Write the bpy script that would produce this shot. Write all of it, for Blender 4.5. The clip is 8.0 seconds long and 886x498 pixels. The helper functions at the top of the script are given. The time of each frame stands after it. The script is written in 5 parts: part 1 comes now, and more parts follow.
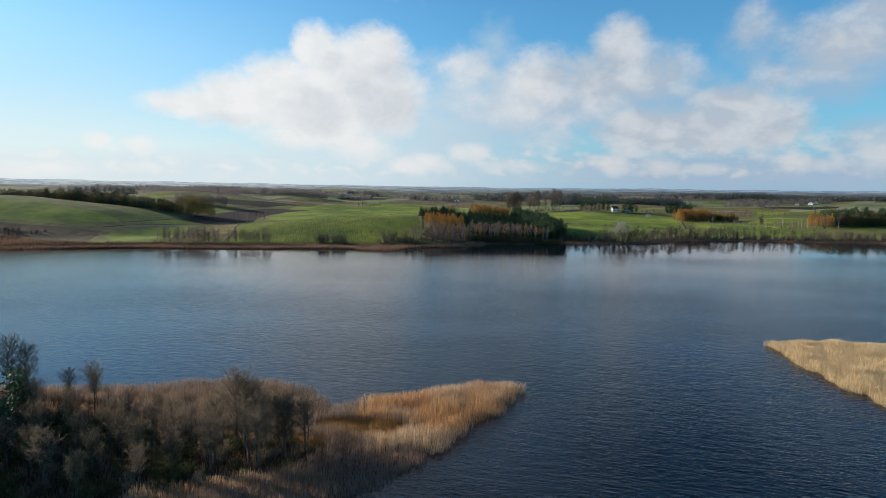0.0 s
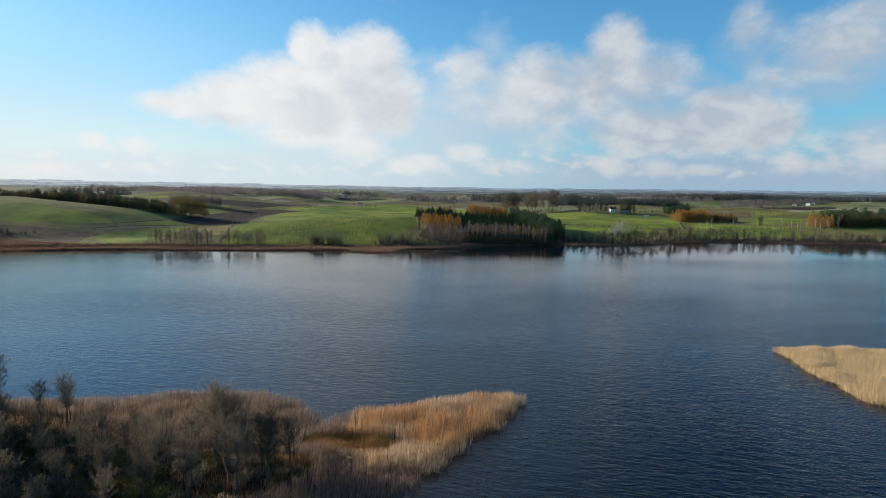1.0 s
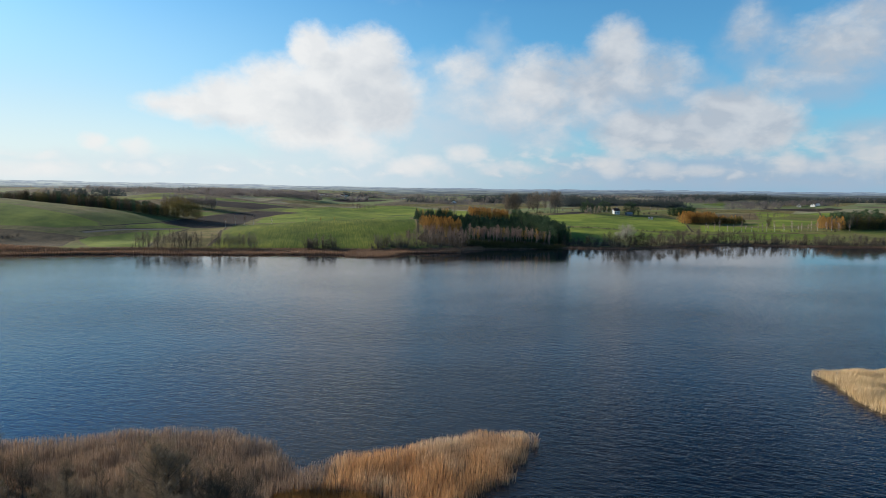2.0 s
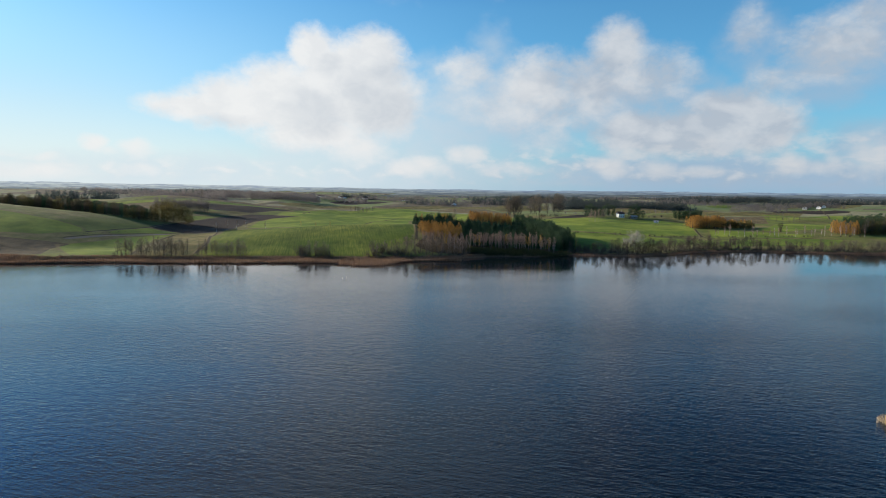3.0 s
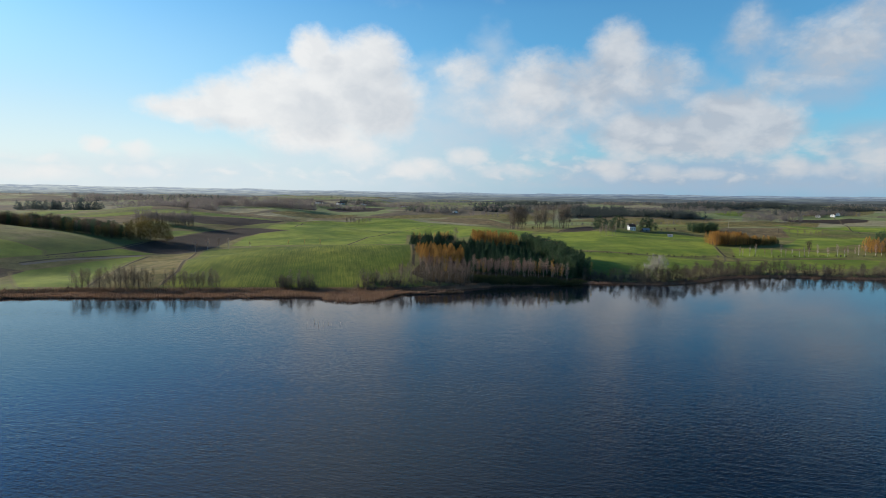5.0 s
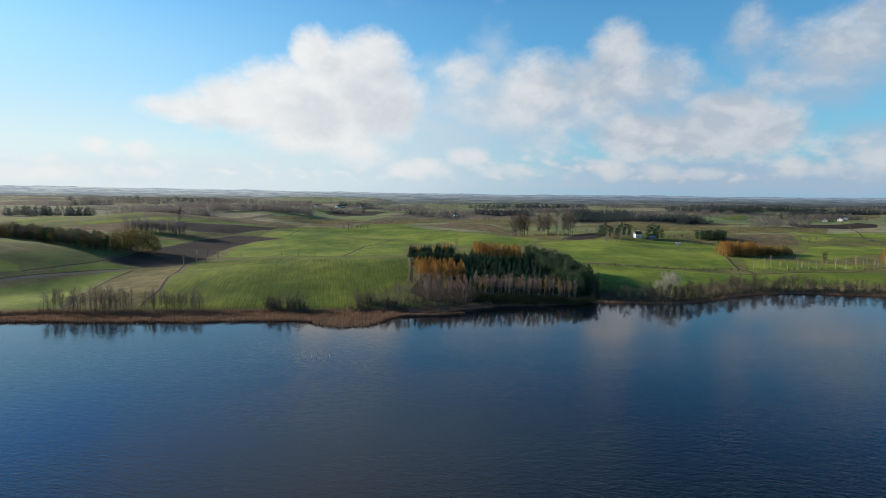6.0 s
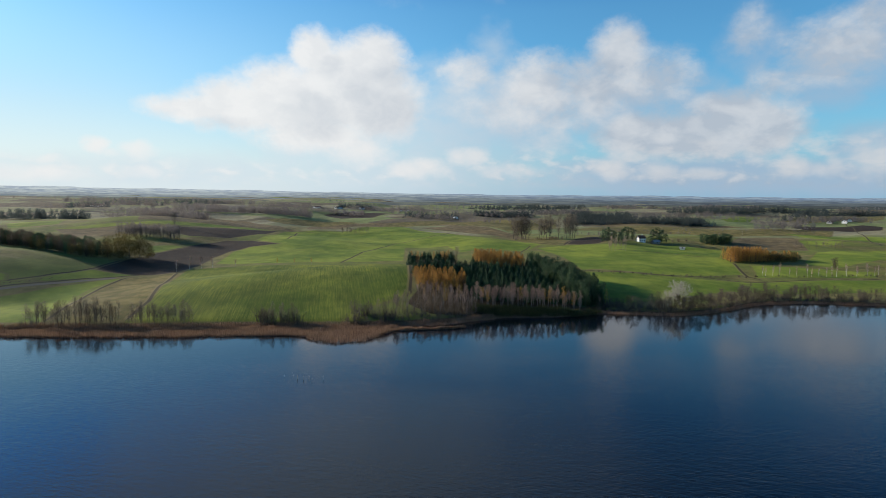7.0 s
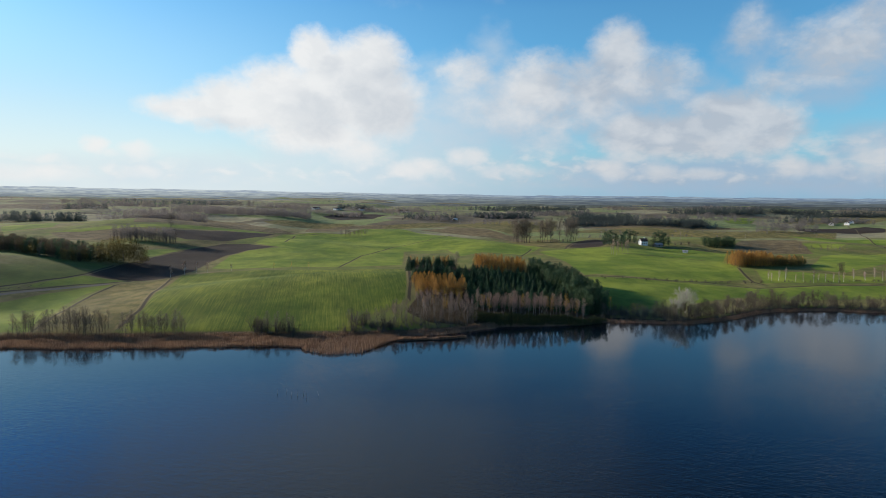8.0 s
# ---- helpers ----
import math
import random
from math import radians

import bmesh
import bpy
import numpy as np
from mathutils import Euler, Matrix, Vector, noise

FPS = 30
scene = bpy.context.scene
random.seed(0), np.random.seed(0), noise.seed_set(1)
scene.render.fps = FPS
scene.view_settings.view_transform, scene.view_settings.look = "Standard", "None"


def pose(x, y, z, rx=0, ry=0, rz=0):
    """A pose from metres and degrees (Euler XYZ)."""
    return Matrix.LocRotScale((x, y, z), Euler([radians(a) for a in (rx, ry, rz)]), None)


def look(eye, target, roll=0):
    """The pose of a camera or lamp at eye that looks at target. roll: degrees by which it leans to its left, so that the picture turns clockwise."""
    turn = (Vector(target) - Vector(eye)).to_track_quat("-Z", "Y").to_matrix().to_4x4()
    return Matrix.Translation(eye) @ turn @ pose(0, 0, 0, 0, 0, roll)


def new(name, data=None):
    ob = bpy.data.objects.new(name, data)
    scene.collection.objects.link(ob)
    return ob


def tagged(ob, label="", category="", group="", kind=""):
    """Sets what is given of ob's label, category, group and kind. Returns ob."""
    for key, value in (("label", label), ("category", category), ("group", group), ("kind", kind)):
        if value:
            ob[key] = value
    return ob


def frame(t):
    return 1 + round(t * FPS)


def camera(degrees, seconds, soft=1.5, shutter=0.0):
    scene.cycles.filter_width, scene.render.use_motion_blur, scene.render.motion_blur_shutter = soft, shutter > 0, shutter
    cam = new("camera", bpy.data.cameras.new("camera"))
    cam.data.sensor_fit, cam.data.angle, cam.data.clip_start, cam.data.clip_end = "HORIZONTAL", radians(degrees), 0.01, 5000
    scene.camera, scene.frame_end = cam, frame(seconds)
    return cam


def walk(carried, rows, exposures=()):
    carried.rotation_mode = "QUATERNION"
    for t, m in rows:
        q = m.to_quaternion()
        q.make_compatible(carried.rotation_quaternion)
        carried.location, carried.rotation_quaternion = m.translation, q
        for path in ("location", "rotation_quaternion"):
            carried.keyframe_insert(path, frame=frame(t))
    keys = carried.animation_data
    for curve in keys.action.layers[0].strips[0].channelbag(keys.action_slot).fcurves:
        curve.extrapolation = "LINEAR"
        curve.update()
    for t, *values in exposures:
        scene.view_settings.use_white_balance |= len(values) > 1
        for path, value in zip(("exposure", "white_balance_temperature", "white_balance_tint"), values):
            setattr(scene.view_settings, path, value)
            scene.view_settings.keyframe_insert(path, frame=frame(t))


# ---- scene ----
# Camera: seconds, x, y, z, pitch, yaw; the roll is constant
cam = camera(73.0, 8.0, 0.7)
ROLL = 0.6
PATH = [
    (0, -0.00, 0.00, 36.00, -5.70, 0.75),
    (0.5, -0.08, 2.34, 36.01, -5.70, 0.44),
    (1, 0.06, 5.74, 35.98, -5.65, 0.45),
    (1.5, 0.12, 12.34, 36.05, -5.61, 0.46),
    (3, 0.43, 39.69, 38.57, -5.48, 0.49),
    (3.5, 0.40, 48.93, 39.96, -5.42, 0.51),
    (4, 0.75, 58.73, 42.31, -5.40, 0.56),
    (4.5, 0.46, 69.34, 45.40, -5.35, 0.56),
    (6, 0.42, 101.42, 55.44, -5.29, 0.59),
    (6.5, 0.54, 108.69, 57.57, -5.29, 0.61),
    (7, 0.27, 113.17, 59.12, -5.30, 0.60),
    (7.5, -0.01, 117.36, 60.38, -5.29, 0.55),
    (8, 0.03, 121.11, 61.57, -5.29, 0.56),
]
# roll in look() leans to the left, so the level pose is turned about its own view axis
walk(cam, [(t, pose(x, y, z, 90 + pitch, 0, yaw) @ pose(0, 0, 0, 0, 0, ROLL)) for t, x, y, z, pitch, yaw in PATH])

# World, sun, exposure --------------------------------------------------------
SUN_AZ, SUN_EL = -68.0, 16.5     # degrees: azimuth clockwise from +y, elevation
SKY_STRENGTH, CLOUD_STRENGTH, SUN_STRENGTH = 0.081, 0.555, 5.0
SKY_TINT = (0.63, 1.19, 1.36)
scene.view_settings.exposure = 0.68

sun_data = bpy.data.lights.new("sun", "SUN")
sun_data.energy, sun_data.angle, sun_data.color = SUN_STRENGTH, radians(0.6), (1.0, 0.88, 0.72)
sun_way = Vector((math.sin(radians(SUN_AZ)) * math.cos(radians(SUN_EL)), math.cos(radians(SUN_AZ)) * math.cos(radians(SUN_EL)), math.sin(radians(SUN_EL))))
sun = new("sun", sun_data)
sun.matrix_world = look(sun_way * 900, (0, 0, 0))

# Cloud masses: azimuth, elevation, half width, half height in degrees, thickness
WEST_HEAPS = [(-18.4, 7.5, 5.3, 2.1, 1.0), (-14.4, 8.3, 5.0, 3.2, 1.1), (-10.6, 10.4, 3.2, 3.0, 1.0), (-12.8, 12.4, 1.8, 1.9, 1.0), (-7.2, 12.1, 2.8, 2.3, 1.05), (-8.3, 8.8, 4.9, 3.6, 1.1),
              (-5.7, 8.1, 2.5, 3.1, 0.95), (-22.6, 7.1, 3.9, 1.1, 0.95), (-24.9, 7.1, 1.9, 0.6, 0.8), (-12.4, 5.5, 5.6, 1.7, 0.8)]
EAST_HEAPS = [(1.7, 11.1, 2.2, 1.5, 0.5), (8.5, 9.9, 3.2, 2.6, 0.75), (15.2, 12.1, 2.3, 2.6, 0.8), (13.1, 9.8, 4.2, 2.3, 0.75), (17.9, 10.3, 3.3, 2.1, 0.55), (8.6, 7.9, 6.7, 1.9, 0.5),
              (17.2, 5.4, 3.6, 1.9, 0.9), (21.9, 5.3, 6.8, 1.8, 1.1), (24.9, 7.0, 3.2, 1.8, 0.95), (27.1, 5.6, 3.0, 2.0, 1.0), (25.6, 13.3, 1.2, 1.5, 0.32), (27.5, 9.3, 1.4, 1.2, 0.34),
              (32.6, 11.8, 3.9, 2.1, 0.66), (31.6, 10.4, 2.8, 1.3, 0.55), (34.6, 13.5, 2.1, 1.6, 0.6)]
HEAPS = WEST_HEAPS + EAST_HEAPS
PUFFS = [(15.0, 2.4, 1.7, 1.1, 0.9), (19.2, 2.3, 1.6, 0.9, 0.75), (22.5, 2.0, 1.8, 0.6, 0.6), (29.3, 2.5, 1.5, 0.9, 0.8), (31.3, 2.2, 0.9, 0.6, 0.6), (34.6, 3.0, 1.6, 1.6, 0.65),
         (32.4, 2.6, 0.8, 0.8, 0.55), (1.5, 3.5, 1.9, 0.9, 0.8), (-3.0, 2.3, 2.9, 0.9, 0.85), (-8.3, 3.6, 2.9, 1.1, 0.7), (-30.6, 3.7, 1.0, 0.7, 0.85), (-29.5, 3.1, 0.8, 0.4, 0.6),
         (-27.4, 3.4, 1.5, 0.8, 0.75), (-33.6, 2.4, 1.0, 0.4, 0.55), (-34.8, 1.3, 3.7, 0.7, 0.7), (-27.2, 1.6, 1.7, 0.5, 0.5), (9.4, 4.6, 1.8, 1.3, 0.4), (5.6, 2.2, 3.2, 0.7, 0.5)]
VEILS = [(-11.0, 28.5, 27.0, 8.0, 0.85), (-4.1, 5.8, 7.9, 4.1, 0.7), (3.3, 7.4, 8.4, 4.4, 0.85), (16.1, 7.8, 7.3, 2.9, 0.65), (22.7, 8.0, 2.7, 2.3, 0.5), (20.7, 1.8, 12.0, 1.5, 1.0), (31.4, 1.5, 7.7, 1.3, 1.0),
         (32.0, 9.6, 4.9, 2.0, 0.55), (25.9, 12.1, 2.1, 2.6, 0.5), (-5.1, 2.1, 13.1, 2.0, 0.6), (-25.0, 1.5, 13.3, 1.4, 0.6), (34.4, 3.9, 2.5, 1.7, 0.7), (-10.9, 3.6, 5.7, 1.9, 0.7), (3.8, 12.9, 1.6, 1.9, 0.35)]


class Nodes:
    """Short hands for building a node tree."""

    def __init__(self, tree):
        self.tree, self.nodes, self.links = tree, tree.nodes, tree.links

    def add(self, kind, **values):
        node = self.nodes.new(kind)
        for key, value in values.items():
            if key == "op":
                node.operation = value
            elif key == "blend":
                node.data_type, node.blend_type = "RGBA", value
            elif key == "attribute":
                node.attribute_name = value
        return node

    def put(self, socket, value):
        if hasattr(value, "is_output"):
            self.links.new(value, socket)
        else:
            socket.default_value = value

    def math(self, op, a, b=0.0, c=0.0, clamp=False):
        node = self.add("ShaderNodeMath", op=op)
        node.use_clamp = clamp
        for socket, value in zip(node.inputs, (a, b, c)):
            self.put(socket, value)
        return node.outputs[0]

    def vec(self, op, a, b=(0, 0, 0), c=(0, 0, 0)):
        node = self.add("ShaderNodeVectorMath", op=op)
        for socket, value in zip(node.inputs, (a, b, c)):
            self.put(socket, value)
        return node.outputs["Value"] if op in ("DOT_PRODUCT", "LENGTH", "DISTANCE") else node.outputs[0]

    def mix(self, fac, a, b, blend="MIX"):
        node = self.add("ShaderNodeMix", blend=blend)
        self.put(node.inputs[0], fac)
        self.put(node.inputs[6], a if hasattr(a, "is_output") else (*a, 1))
        self.put(node.inputs[7], b if hasattr(b, "is_output") else (*b, 1))
        return node.outputs[2]

    def step(self, value, low, high):
        node = self.add("ShaderNodeMapRange")
        node.interpolation_type = "SMOOTHSTEP"
        for socket, v in zip(node.inputs, (value, low, high, 0.0, 1.0)):
            self.put(socket, v)
        return node.outputs[0]

    def noise(self, vector, scale, detail=4.0, rough=0.55, distort=0.0):
        node = self.add("ShaderNodeTexNoise")
        self.put(node.inputs["Vector"], vector)
        node.inputs["Scale"].default_value, node.inputs["Detail"].default_value = scale, detail
        node.inputs["Roughness"].default_value, node.inputs["Distortion"].default_value = rough, distort
        return node.outputs["Fac"]


world = bpy.data.worlds.new("sky")
scene.world = world
world.use_nodes = True
W = Nodes(world.node_tree)
W.nodes.clear()
sky = W.add("ShaderNodeTexSky")
sky.sky_type, sky.sun_disc = "NISHITA", False
sky.sun_elevation, sky.sun_rotation = radians(SUN_EL), radians(SUN_AZ % 360)
sky.air_density, sky.dust_density, sky.ozone_density, sky.altitude = 1.0, 0.6, 3.0, 150
way = W.add("ShaderNodeTexCoord").outputs["Generated"]
apart_xyz = W.add("ShaderNodeSeparateXYZ")
W.put(apart_xyz.inputs[0], way)
az = W.math("MULTIPLY", W.math("ARCTAN2", apart_xyz.outputs[0], apart_xyz.outputs[1]), 57.2958)
el = W.math("MULTIPLY", W.math("ARCSINE", apart_xyz.outputs[2]), 57.2958)
join = W.add("ShaderNodeCombineXYZ")
W.put(join.inputs[0], az), W.put(join.inputs[1], el)
flat = join.outputs[0]
curl = W.add("ShaderNodeTexNoise")
W.put(curl.inputs["Vector"], flat)
curl.inputs["Scale"].default_value, curl.inputs["Detail"].default_value, curl.inputs["Roughness"].default_value = 0.32, 6.0, 0.62
warp = W.vec("MULTIPLY_ADD", W.vec("SUBTRACT", curl.outputs["Color"], (0.5, 0.5, 0.5)), (1.9, 1.2, 0), flat)
ragged = W.math("SUBTRACT", W.noise(W.vec("MULTIPLY", flat, (1, 1.5, 1)), 0.22, 5, 0.5, 0.3), 0.5)
puffy = W.math("SUBTRACT", W.noise(W.vec("MULTIPLY", flat, (1, 1.5, 1)), 0.55, 4, 0.5), 0.5)


def masses(rows, east=0.0, up=0.0):
    total = None
    for a, e, rx, ry, thick in rows:
        q = W.vec("MULTIPLY_ADD", warp, (1 / rx, 1 / ry, 0), ((east - a) / rx, (up - e) / ry, 0))
        g = W.math("MULTIPLY_ADD", W.vec("DOT_PRODUCT", q, q), -0.62 * thick, thick)
        total = g if total is None else W.math("SMOOTH_MAX", total, g, 0.3)
    return total


wisp = W.math("SUBTRACT", W.noise(W.vec("MULTIPLY", flat, (1, 1.3, 1)), 1.5, 5, 0.6, 0.6), 0.5)
heap = W.math("ADD", masses(HEAPS), W.math("ADD", W.math("MULTIPLY", ragged, 0.7), W.math("ADD", W.math("MULTIPLY", puffy, 0.45), W.math("MULTIPLY", wisp, 0.4))))
puff = W.math("ADD", masses(PUFFS), W.math("MULTIPLY", puffy, 0.9))
thin = W.math("ADD", masses(VEILS), W.math("ADD", W.math("MULTIPLY", ragged, 1.2), W.math("MULTIPLY", puffy, 0.5)))
# the sky behind and beside the view keeps a scatter of low clouds
about = W.math("MULTIPLY", W.step(W.math("ABSOLUTE", az), 38.0, 60.0), W.step(W.math("ADD", ragged, puffy), 0.02, 0.3))
about = W.math("MULTIPLY", about, W.math("MULTIPLY", W.step(el, 26.0, 12.0), W.step(az, -45.0, -30.0)))
east = W.step(az, -16.0, 22.0)
thin_base = W.mix(east, (0.84, 0.90, 0.93), (0.43, 0.52, 0.63))
# greyer on the side and underside turned from the sun
behind = W.math("ADD", masses(WEST_HEAPS[1:8], -1.7, 1.2), W.math("MULTIPLY", ragged, 0.9))
grey = W.math("ADD", W.math("MULTIPLY", W.step(behind, 0.55, 1.2), 0.38), W.math("MULTIPLY", east, W.math("MULTIPLY_ADD", W.step(ragged, 0.14, -0.14), 0.40, 0.64)), clamp=True)
grey = W.math("ADD", grey, W.math("MULTIPLY", W.step(W.noise(W.vec("MULTIPLY", flat, (1, 1.4, 1)), 0.45, 4, 0.55, 0.3), 0.62, 0.36), 0.13), clamp=True)
heap_hue = W.mix(grey, (0.985, 0.99, 0.985), (0.51, 0.58, 0.67))
puff_hue = W.mix(W.math("MULTIPLY", east, 0.75), (0.99, 0.985, 0.975), (0.61, 0.65, 0.70))
billow = W.noise(W.vec("MULTIPLY", flat, (1, 1.9, 1)), 0.5, 3, 0.5, 0.2)
row_top = W.math("MULTIPLY_ADD", east, 2.6, 2.2)
row = W.math("MULTIPLY", W.step(W.math("SUBTRACT", el, row_top), 1.2, -0.8), W.step(el, 0.3, 1.3))
row = W.math("MULTIPLY", row, W.step(billow, 0.40, 0.74))
row_hue = W.mix(W.step(W.math("MULTIPLY_ADD", billow, 6.0, el), 4.2, 6.6), thin_base, puff_hue)
thin_hue = W.mix(east, (0.74, 0.86, 0.94), (0.40, 0.53, 0.69))
west_haze = W.mix(W.step(el, 2.0, 10.0), (0.86, 0.93, 0.96), (0.62, 0.80, 0.93))
haze_hue = W.mix(W.step(az, -30.0, 26.0), west_haze, (0.33, 0.54, 0.78))
blue = W.mix(1.0, sky.outputs[0], SKY_TINT, "MULTIPLY")
# unseen blue above the clouds tinted for lake reflections, darkest away from the sun
def across(west, middle, far_east):
    return W.mix(W.step(az, 4.0, 24.0), W.mix(W.step(az, -26.0, -4.0), west, middle), far_east)


deep = W.mix(W.step(el, 22.0, 29.0), across((0.50, 1.02, 1.68), (0.48, 0.64, 0.86), (0.38, 0.64, 0.90)), across((0.34, 0.50, 0.74), (0.31, 0.34, 0.40), (0.10, 0.115, 0.145)))
# untinted again overhead, to give the land more fill light
deep = W.mix(W.step(el, 40.0, 58.0), deep, (1.0, 1.0, 1.0))
blue = W.mix(W.step(el, 16.0, 21.0), blue, W.mix(1.0, blue, deep, "MULTIPLY"))
clear, clouds = W.add("ShaderNodeBackground"), W.add("ShaderNodeBackground")
hue = haze_hue
cover = W.math("MULTIPLY_ADD", W.step(el, 11.0, -1.0), 0.82, W.math("MULTIPLY", W.math("MULTIPLY", W.step(el, 24.0, 12.0), W.step(az, 15.0, -20.0)), 0.08))
west_glow = W.math("MULTIPLY", W.math("MULTIPLY", W.step(az, 6.0, -40.0), W.step(el, 19.0, 6.0)), 0.66)
cover = W.math("SUBTRACT", W.math("ADD", cover, west_glow), W.math("MULTIPLY", cover, west_glow))
for amount, colour in ((W.math("MULTIPLY", W.step(thin, -0.35, 0.95), 0.85), thin_hue), (W.math("MULTIPLY", W.step(heap, -0.28, 0.78), 0.96), heap_hue),
                       (W.math("MULTIPLY", W.step(puff, -0.1, 1.0), 0.85), puff_hue), (W.math("MULTIPLY", row, 0.68), row_hue), (W.math("MULTIPLY", about, 0.85), puff_hue)):
    both = W.math("SUBTRACT", W.math("ADD", cover, amount), W.math("MULTIPLY", cover, amount))
    hue = W.mix(W.math("DIVIDE", amount, W.math("MAXIMUM", both, 0.001)), hue, colour)
    cover = both
W.put(clear.inputs[0], blue), W.put(clear.inputs[1], SKY_STRENGTH)
W.put(clouds.inputs[0], hue), W.put(clouds.inputs[1], CLOUD_STRENGTH)
blend_sky, sky_out = W.add("ShaderNodeMixShader"), W.add("ShaderNodeOutputWorld")
W.put(blend_sky.inputs[0], cover)
W.links.new(clear.outputs[0], blend_sky.inputs[1])
W.links.new(clouds.outputs[0], blend_sky.inputs[2])
W.links.new(blend_sky.outputs[0], sky_out.inputs[0])

# Materials -------------------------------------------------------------------


def material(name, rough=0.8, gloss=0.3):
    m = bpy.data.materials.new(name)
    m.use_nodes = True
    n = Nodes(m.node_tree)
    n.nodes.clear()
    out, body = n.add("ShaderNodeOutputMaterial"), n.add("ShaderNodeBsdfPrincipled")
    n.links.new(body.outputs[0], out.inputs[0])
    body.inputs["Roughness"].default_value = rough
    body.inputs["Specular IOR Level"].default_value = gloss
    n.body, n.place = body, n.add("ShaderNodeNewGeometry").outputs["Position"]
    return m, n


def relief(n, value, strength, distance):
    bump = n.add("ShaderNodeBump")
    bump.inputs["Strength"].default_value, bump.inputs["Distance"].default_value = strength, distance
    n.put(bump.inputs["Height"], value)
    n.links.new(bump.outputs[0], n.body.inputs["Normal"])


def plant(name, dark, light, spread=0.35, rough=0.75, through_light=0.0, drift=None):
    """Leaves, needles, stalks and twigs: two hues, mixed by patch, by piece and by plant."""
    m, n = material(name, rough, 0.2)
    patch = n.noise(n.place, 0.9, 3)
    piece = n.add("ShaderNodeNewGeometry").outputs["Random Per Island"]
    whole = n.add("ShaderNodeObjectInfo").outputs["Random"]
    k = n.math("ADD", n.math("MULTIPLY", patch, 0.5), n.math("ADD", n.math("MULTIPLY", piece, 0.45), n.math("MULTIPLY", n.math("SUBTRACT", whole, 0.5), spread)), clamp=True)
    hue = n.mix(n.step(k, 0.15, 0.85), dark, light)
    if drift:
        hue = n.mix(n.step(n.noise(n.place, 0.07, 3), 0.42, 0.6), hue, n.mix(k, *drift))
    n.put(n.body.inputs["Base Color"], hue)
    if through_light:
        thin, join_up = n.add("ShaderNodeBsdfTranslucent"), n.add("ShaderNodeMixShader")
        n.put(thin.inputs[0], hue)
        join_up.inputs[0].default_value = through_light
        n.links.new(n.body.outputs[0], join_up.inputs[1])
        n.links.new(thin.outputs[0], join_up.inputs[2])
        n.links.new(join_up.outputs[0], n.nodes["Material Output"].inputs[0])
    return m


def plain(name, hue, other, scale=3.0, rough=0.8, bump=0.2):
    m, n = material(name, rough)
    k = n.math("ADD", n.math("MULTIPLY", n.noise(n.place, scale, 5), 0.6), n.math("MULTIPLY", n.noise(n.place, scale * 9, 3), 0.4))
    n.put(n.body.inputs["Base Color"], n.mix(n.step(k, 0.35, 0.65), hue, other))
    relief(n, k, bump, 0.05)
    return m


BARK = plain("bark", (0.055, 0.045, 0.036), (0.12, 0.10, 0.085), 2.5, 0.9, 0.6)
BIRCH_BARK = plain("birch_bark", (0.27, 0.24, 0.21), (0.13, 0.115, 0.10), 1.8, 0.7, 0.3)
WHITE_BARK = plain("white_birch_bark", (0.74, 0.72, 0.68), (0.40, 0.38, 0.35), 1.2, 0.7, 0.2)
TWIG = plant("grey_twig", (0.11, 0.09, 0.068), (0.26, 0.215, 0.165), 0.4, 0.85, 0.2)
BIRCH_TWIG = plant("birch_twig", (0.19, 0.13, 0.10), (0.44, 0.315, 0.24), 0.5, 0.85)
PALE_TWIG = plant("pale_twig", (0.30, 0.27, 0.23), (0.48, 0.44, 0.38), 0.3, 0.85)
SPRUCE = plant("spruce_needle", (0.012, 0.030, 0.012), (0.045, 0.090, 0.032), 0.35, 0.65)
PINE = plant("pine_needle", (0.025, 0.052, 0.024), (0.075, 0.125, 0.055), 0.35, 0.65, 0.15)
LARCH = plant("larch_needle", (0.27, 0.14, 0.032), (0.56, 0.33, 0.09), 0.45, 0.75, 0.4)
GOLD = plant("golden_leaf", (0.20, 0.13, 0.025), (0.46, 0.30, 0.06), 0.4, 0.75, 0.35)
RUSSET = plant("russet_leaf", (0.052, 0.048, 0.033), (0.125, 0.100, 0.060), 0.5, 0.8, 0.3)
SCRUB = plant("scrub_leaf", (0.042, 0.046, 0.016), (0.145, 0.132, 0.048), 0.5, 0.8, 0.25)
STALK = plant("reed_stalk", (0.30, 0.20, 0.12), (0.66, 0.50, 0.33), 0.3, 0.7, 0.42, ((0.30, 0.165, 0.075), (0.62, 0.37, 0.18)))
GREY_STALK = plant("grey_reed_stalk", (0.18, 0.125, 0.09), (0.43, 0.32, 0.23), 0.3, 0.7, 0.3)
# reed stalk with the shade of the trees put into its duller colour
SHADED_STALK = plant("shaded_reed_stalk", (0.21, 0.135, 0.10), (0.48, 0.33, 0.24), 0.3, 0.75, 0.35)
DARK_TWIG = plant("dark_twig", (0.065, 0.053, 0.040), (0.165, 0.135, 0.10), 0.4, 0.85, 0.1)
DRY_STALK = plant("dry_reed_stalk", (0.42, 0.31, 0.165), (0.70, 0.55, 0.335), 0.3, 0.7, 0.3)
# twigs of distant trees: haze is put into the colour as paler grey
HAZY_TWIG = plant("hazy_twig", (0.150, 0.136, 0.132), (0.225, 0.205, 0.198), 0.25, 0.9, 0.6)
SPIT_TWIG = plant("spit_twig", (0.08, 0.064, 0.044), (0.25, 0.20, 0.135), 0.6, 0.85, 0.25)
